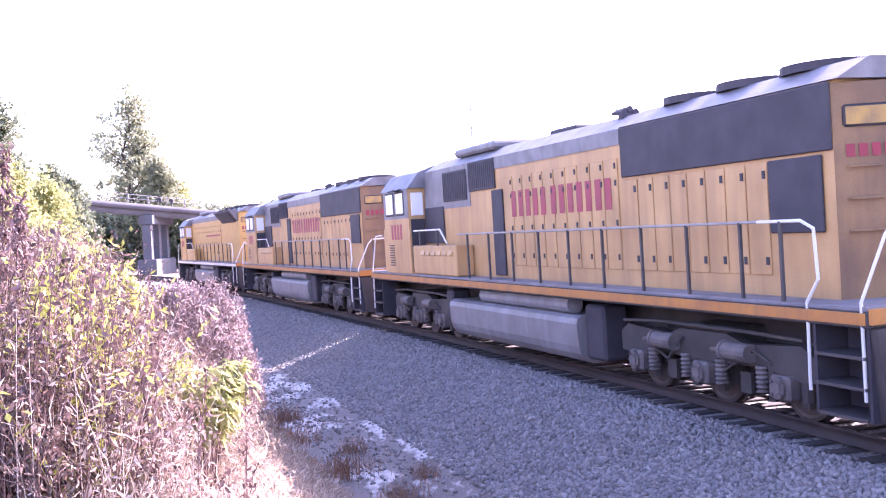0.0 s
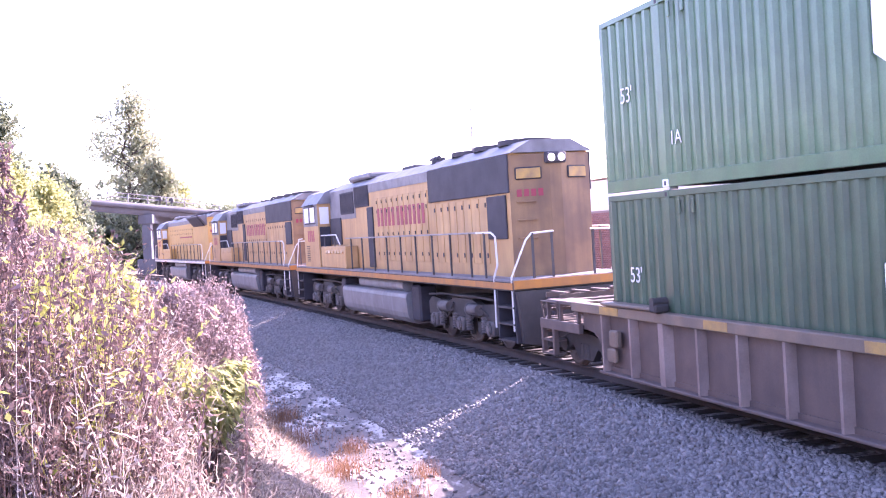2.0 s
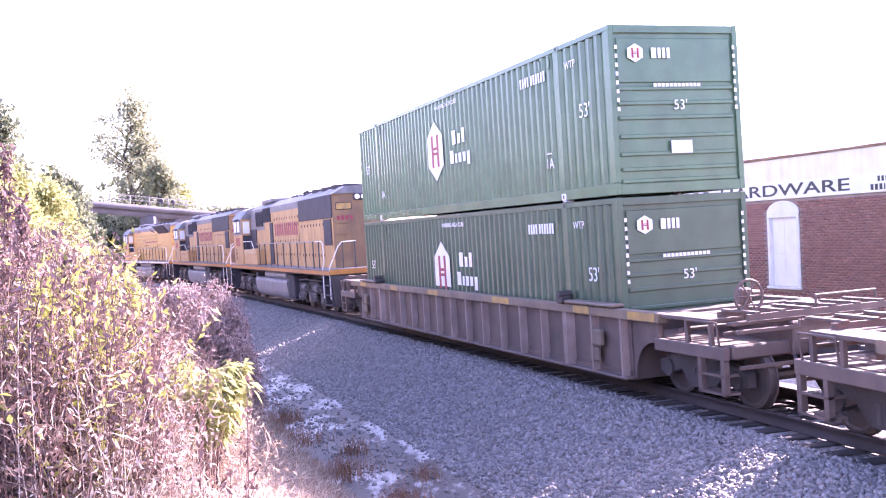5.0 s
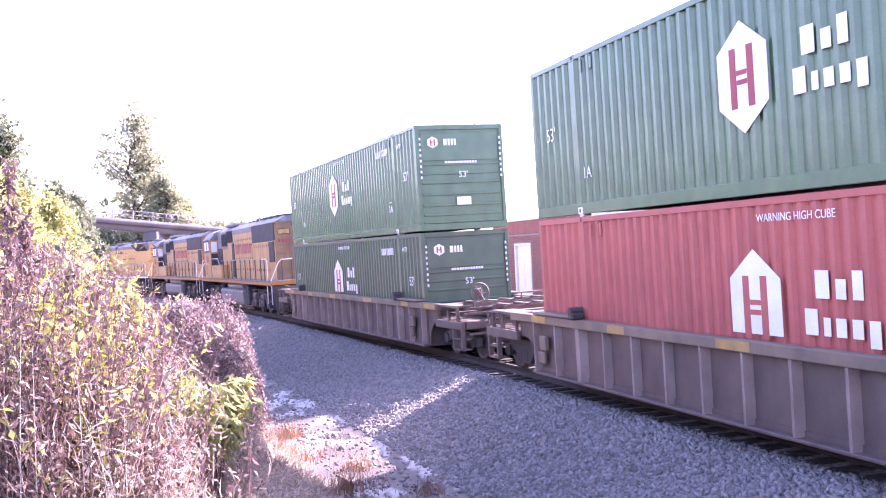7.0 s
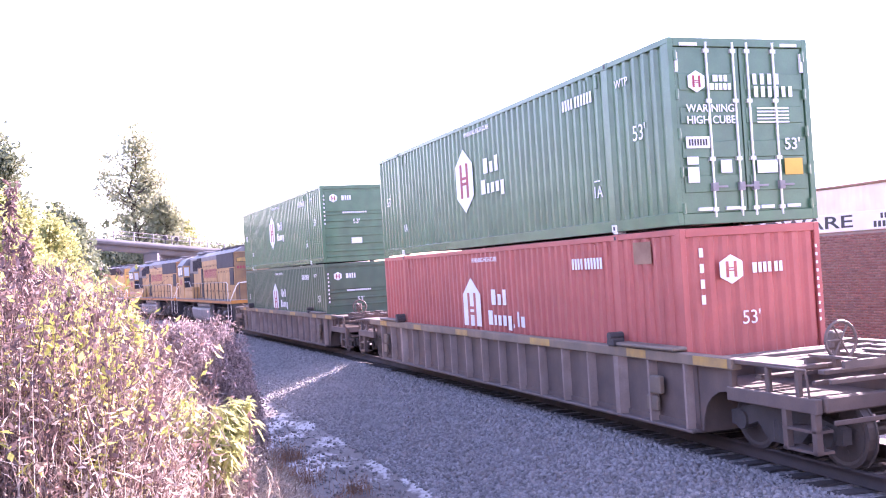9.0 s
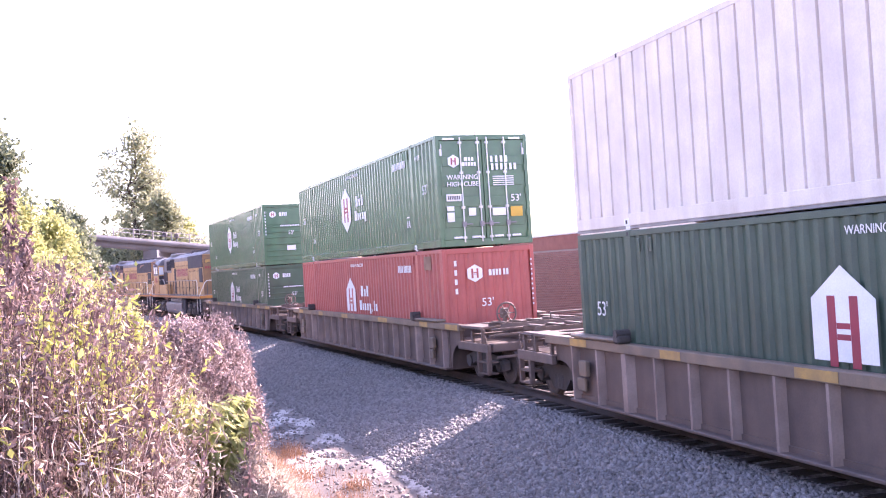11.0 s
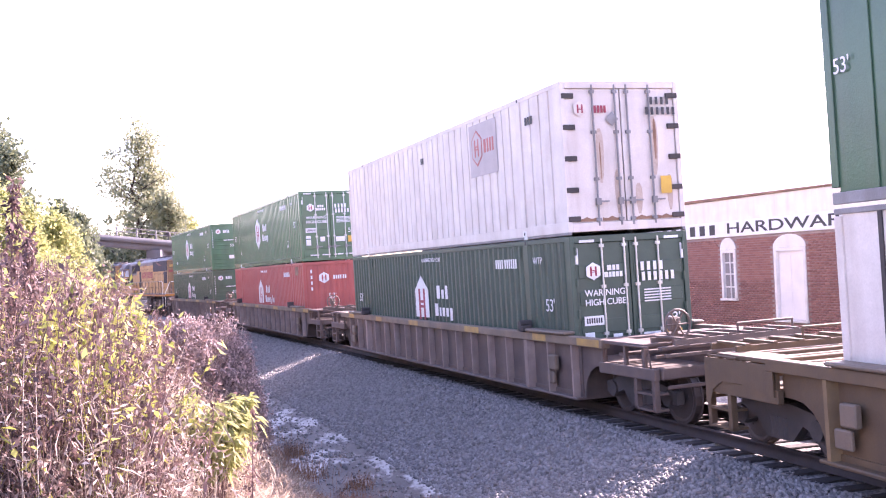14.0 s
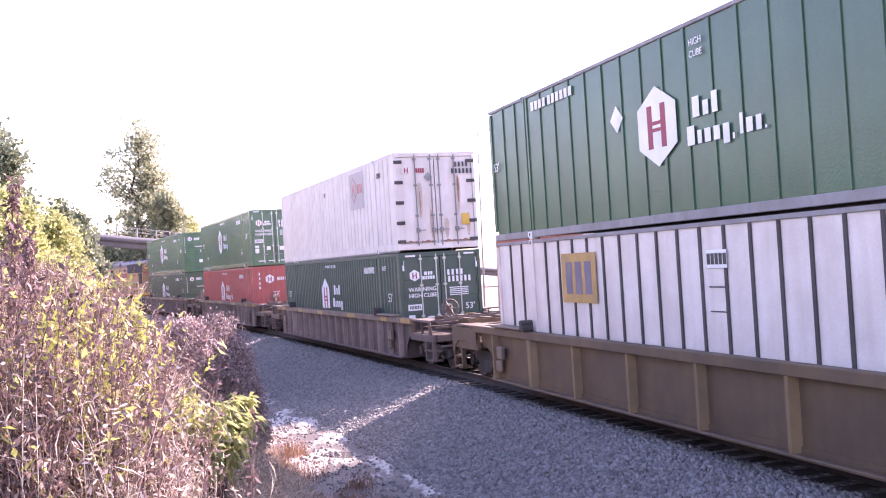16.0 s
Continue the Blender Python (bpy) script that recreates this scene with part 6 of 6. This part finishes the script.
def leafy_bush():
    """A bright bush of long drooping leaves on slender stems, at the foot of the bank."""
    rng = np.random.default_rng(77)
    root = thing("leafy_bush", "bright yellow-green bush with long drooping leaves", "shrub")
    x0, y0 = -2.12, 8.6
    g = float(height(np.array([x0]), np.array([y0]))[0])
    n = 46
    a = rng.random(n) * 6.283
    p = np.stack([x0 + 0.1 * np.cos(a), y0 + 0.1 * np.sin(a), np.full(n, g - 0.03)], 1)
    tall = (1.82 - g) * (0.72 + 0.3 * rng.random(n))
    seg = 8
    out = 0.33 * rng.random(n) ** 0.6
    v, c, way = [], [], []
    for i in range(seg + 1):
        k = i / seg
        q = p + np.stack([np.cos(a) * out * k ** 1.6, np.sin(a) * out * k ** 1.6, tall * (k - 0.12 * k * k)], 1)
        rr = 0.006 * (1.1 - 0.8 * k)
        v.append(np.stack([q + rr * np.array(o) for o in ((1, 0, 0), (-0.5, 0.87, 0), (-0.5, -0.87, 0))], 1))
        if k > 0.6:
            for _ in range(12):
                c.append(q + rng.normal(size=(n, 3)) * 0.02)
                way.append(np.stack([np.cos(a), np.sin(a), np.full(n, -0.1)], 1))
    v = np.stack(v, 1).reshape(-1, 3)
    f = np.array([(i * 3 + j, i * 3 + (j + 1) % 3, i * 3 + 3 + (j + 1) % 3, i * 3 + 3 + j) for i in range(seg) for j in range(3)])
    f = (f[None] + (np.arange(n) * (seg + 1) * 3)[:, None, None]).reshape(-1, 4)
    cloud("stems", v, f, M_SPIRE, parent=root)
    c, way = np.vstack(c), np.vstack(way)
    d = way + rng.normal(size=c.shape) * 0.75
    d /= np.linalg.norm(d, axis=1)[:, None]
    side = np.cross(d, np.array([0, 0, 1.0])) + rng.normal(size=c.shape) * 0.25
    side /= np.linalg.norm(side, axis=1)[:, None]
    l, w = (0.08 + 0.07 * rng.random(len(c)))[:, None], (0.014 + 0.01 * rng.random(len(c)))[:, None]
    drop = np.array([0, 0, -1.0]) * l
    m, e = c + d * l * 0.5 + drop * 0.08, c + d * l + drop * 0.45
    lv = np.stack([c, m + side * w, e, m - side * w], 1).reshape(-1, 3)
    cloud("leaves", lv, np.arange(len(c) * 4).reshape(-1, 4), M_YLEAF, parent=root)


def dry_vines():
    """Curling dry stems matted through the weeds of the near bank."""
    rng = np.random.default_rng(15)
    n = 6500
    y = 4.4 + 13 * rng.random(n)
    x = -(0.2 + 0.27 * rng.random(n)) * y
    s, u = along_across(x, y)
    ok = (u > 7.2) & clear_of_bush(x, y)
    x, y, u = x[ok], y[ok], u[ok]
    n = len(x)
    base = on_ground(x, y)
    tall = np.interp(u, [7.2, 9.2, 12], [0.4, 1.2, 1.6]) * np.interp(-x / y, [0.2, 0.3, 0.36], [0.5, 0.75, 1.0])
    base[:, 2] += tall * (0.1 + 0.8 * rng.random(n))
    d = rng.normal(size=(n, 3)) + np.array([0, 0, 0.25])
    d /= np.linalg.norm(d, axis=1)[:, None]
    pick = rng.random(n) * np.interp(-x / y, [0.24, 0.3, 0.36], [0.6, 0.75, 1.0])
    for name, material, lo, hi, label in (("pale_vines", M_STRAW, 0.0, 0.5, "matted pale dry vines among the weeds"), ("russet_vines", M_REDWEED, 0.5, 1.0, "matted russet dry vines among the weeds")):
        i = np.where((pick >= lo) & (pick < hi))[0]
        v, f, pts = tangle(rng, base[i], d[i], 8, 0.06, 0.38, 0.0034)
        c = pts.reshape(-1, 3)
        c = c[rng.integers(0, len(c), len(i) * 7)]
        lv, lf = leaves(rng, c + rng.normal(size=c.shape) * 0.01, 0.036, 0.016, -0.5)
        cloud(name, *join((v, f), (lv, lf)), material, label, "weeds")


def straw_mat():
    rng = np.random.default_rng(21)
    n = 34000
    s = -27 + 30 * rng.random(n) ** 1.2
    u = 6.55 + 2.6 * rng.random(n) ** 1.3
    ks = np.arange(-30, 10, 1.0)
    c = np.array([tuple(track(float(k))) for k in ks])
    hs = np.interp(s, ks, [heading(float(k)) for k in ks])
    x, y = np.interp(s, ks, c[:, 0]) - np.sin(hs) * u, np.interp(s, ks, c[:, 1]) + np.cos(hs) * u
    ok = (y > 3.4) & (np.hypot(x, y) > 3.6)
    p = on_ground(x[ok], y[ok])
    p[:, 2] += 0.04
    v, f = leaves(rng, p, 0.17, 0.014, 0.15)
    cloud("straw_mat", v, f, M_STRAW, "flattened bleached straw on the foot of the bank", "grass")


def grass_tufts():
    rng = np.random.default_rng(30)
    spots = [(-12.5, 6.3, 0.34, 420), (-9.5, 6.5, 0.4, 420), (-7.0, 6.2, 0.3, 300), (-14.5, 5.9, 0.25, 260), (-5, 6.6, 0.4, 300), (-2, 6.4, 0.4, 260), (-16.6, 6.3, 0.3, 240), (-10.8, 5.7, 0.2, 180), (-18.5, 6.6, 0.3, 200), (-13.4, 5.2, 0.16, 120), (2, 6.5, 0.4, 260)]
    for s, u, size, n in spots:
        c = beside(s, u, 0)
        x, y = c.x + rng.normal(size=n) * size * 0.75, c.y + rng.normal(size=n) * size
        v, f, at = stems(rng, on_ground(x, y), (0.14 + 0.3 * rng.random(n)) * (0.6 + size), 0.7, np.full(n, 0.004), 3)
        cloud("grass_tuft", v, f, M_GRASS, "tuft of orange dry grass by the ditch", "grass")


def far_brush():
    rng = np.random.default_rng(31)
    n = 6500
    s = -2 + 95 * rng.random(n)
    u = 7.0 + 19 * rng.random(n)
    ks = np.arange(-5, 100, 1.0)
    c = np.array([tuple(track(float(k))) for k in ks])
    hs = np.interp(s, ks, [heading(float(k)) for k in ks])
    x, y = np.interp(s, ks, c[:, 0]) - np.sin(hs) * u, np.interp(s, ks, c[:, 1]) + np.cos(hs) * u
    h = (0.6 + 1.3 * rng.random(n)) * np.interp(u, [7, 9, 12], [0.22, 0.42, 1.0])
    base = on_ground(x, y)
    pick = rng.random(n) + 0.25 * np.sin(s * 0.4)
    for name, material, a, b, label in (("far_brush", M_PINKWEED, -9, 0.45, "pinkish dry brush on the embankment slope"), ("far_green_brush", M_YLEAF, 0.45, 0.72, "yellowing leafy brush on the embankment slope"), ("far_russet_brush", M_REDWEED, 0.72, 9, "russet brush on the embankment slope")):
        i = np.where((pick > a) & (pick <= b))[0]
        sv, sf, at = stems(rng, base[i], h[i], 0.5, np.full(len(i), 0.012), 3)
        cc = np.vstack([at(0.2 + 0.8 * rng.random(len(i))) + rng.normal(size=(len(i), 3)) * 0.12 for _ in range(13)])
        lv, lf = leaves(rng, cc, 0.17, 0.075)
        v, f = join((sv, sf), (lv, lf))
        cloud(name, v, f, material, label, "brush")


def tree(name, label, x, y, h, spread, material, seed, n_leaf, leaf, low=0.15, bare=False):
    """Tapered trunk, limbs and a crown of leaf sprays gathered round the limb ends."""
    rng = np.random.default_rng(seed)
    g = float(height(np.array([x]), np.array([y]))[0]) - 0.1
    root = thing(name, label, "tree" if h > 5 else "shrub")
    bm = bmesh.new()
    r0 = 0.018 * h
    p, top = Vector((x, y, g)), []
    for k in range(6):
        q = Vector((x + rng.normal() * 0.02 * h, y + rng.normal() * 0.02 * h, g + h * (k + 1) / 6.3))
        rod(bm, p, q, r0 * (1 - k / 6.5), 7, r0 * (1 - (k + 1) / 6.5))
        p = q
    part("trunk", bm, M_BARK, root)
    bm = bmesh.new()
    ends = []
    for k in range(34):
        t = low + (1 - low) * (k + rng.random()) / 34
        a = rng.random() * 6.283
        reach = spread * (0.35 + 0.65 * rng.random()) * (1.05 - t) ** 0.85 * (1.0 if t > 0.3 else 0.8)
        b = Vector((x, y, g + h * t * 0.9))
        e = b + Vector((math.cos(a) * reach, math.sin(a) * reach, reach * (0.25 + 0.5 * rng.random()) + 0.02 * h))
        rod(bm, b, e, r0 * 0.25, 5, r0 * 0.06)
        for q in (0.45, 0.7, 0.88, 1.0):
            ends.append(b.lerp(e, q) + Vector(rng.normal(size=3)) * 0.03 * h)
    for q in (0.9, 0.95, 1.0):
        ends.append(Vector((x, y, g + h * q)))
    part("branchwork", bm, M_BARK, root)
    ends = np.array([tuple(e) for e in ends])
    w = 0.035 * h * (0.5 + rng.random(len(ends)))
    i = rng.integers(0, len(ends), n_leaf)
    c = ends[i] + rng.normal(size=(n_leaf, 3)) * w[i][:, None] * np.array([1, 1, 0.75])
    lv, lf = leaves(rng, c, leaf, leaf * 0.6)
    cloud("crown", lv, lf, material, parent=root)
    return root


def wood_edge():
    """The dense edge of the wood seen under the bridge."""
    rng = np.random.default_rng(50)
    n = 22000
    x = -80 + 62 * rng.random(n)
    y = 150 + rng.normal(size=n) * 2.5 - (x + 50) * 0.1
    z = -0.5 + 8.5 * rng.random(n) ** 1.2
    v, f = leaves(rng, np.stack([x, y, z], 1), 1.0, 0.6)
    cloud("wood_edge", v, f, M_DARKLEAF, "dark undergrowth at the wood's edge beyond the bridge", "woods")


def trees():
    tree("tall_tree", "tall thin-crowned tree standing behind the bridge", -45.2, 148, 27.0, 11.5, M_HAZEDLEAF, 3, 9000, 0.45, 0.18)
    tree("broad_tree", "broad grey-green tree standing behind the bridge", -44.0, 151, 20.5, 8.5, M_HAZEDLEAF, 13, 9000, 0.5, 0.15)
    tree("broad_tree", "broad pale green tree beside the bridge", -40.3, 145, 16.5, 7.0, M_HAZEDLEAF, 5, 6500, 0.5, 0.15)
    tree("yellowing_tree", "low yellow-green tree beside the bridge", -38.3, 150, 12.5, 5.5, M_YLEAF, 6, 4000, 0.5, 0.1)
    for k, (x, y, h, s, m) in enumerate(((-20.0, 46, 6.8, 2.6, M_DARKLEAF), (-20.0, 52, 5.6, 2.4, M_DARKLEAF), (-22.0, 60, 6.2, 2.4, M_DARKLEAF), (-24.9, 70, 5.4, 2.2, M_DARKLEAF), (-22.5, 50, 7.6, 3.0, M_DARKLEAF))):
        tree("embankment_tree", "dark leafy tree on top of the embankment", x, y, h, s, m, 40 + k, 3600, 0.26, 0.1)
    for k, (x, y, h, s) in enumerate(((-9.3, 20.5, 3.2, 1.4), (-10.2, 23.0, 3.6, 1.6), (-10.5, 25.0, 3.3, 1.3), (-11.0, 28.0, 3.4, 1.6), (-11.9, 27, 3.4, 1.6), (-8.5, 19.2, 2.6, 1.0), (-11.7, 31.0, 3.3, 1.5), (-10.9, 27.0, 2.2, 1.0))):
        tree("yellow_shrub", "tall sunlit yellow-green shrub on the bank", x, y, h, s, M_YLEAF, 60 + k, 5200, 0.11, 0.08)
    for k, (x, y, h, s) in enumerate(((-3.55, 9.6, 1.6, 0.45), (-3.3, 10.2, 1.5, 0.4), (-3.95, 11.2, 1.55, 0.5), (-3.6, 11.4, 1.5, 0.4), (-2.75, 7.7, 1.2, 0.3), (-4.5, 12.8, 1.5, 0.5), (-3.0, 8.6, 1.35, 0.3))):
        tree("leafy_weed", "yellow-green leafy weed standing among dry stalks", x, y, h, s, M_GLEAF if k % 3 else M_YLEAF, 120 + k, 1900, 0.07, 0.2)
    for k, (x, y, h, s) in enumerate(((-60, 150, 9, 5), (-52, 158, 8, 5), (-33, 160, 7, 5), (-26, 165, 6.5, 4), (-70, 140, 9, 5), (-45, 165, 8, 5))):
        tree("wood_edge_tree", "dark tree in the wood beyond the bridge", x, y, h, s, M_DARKLEAF, 90 + k, 2600, 0.6, 0.08)


# ---- build ----
ground_sheet()
ditch_water()
railway()
bridge()
STORE_OB, OPENINGS, SPAN = store()
mast()
train()
trees()
wood_edge()
bramble()
leafy_bush()
dry_vines()
spire_weeds()
weeds()
bare_stalks()
straw_mat()
grass_tufts()
far_brush()
ballast()
brick_courses(STORE_OB, OPENINGS, SPAN)
motions()
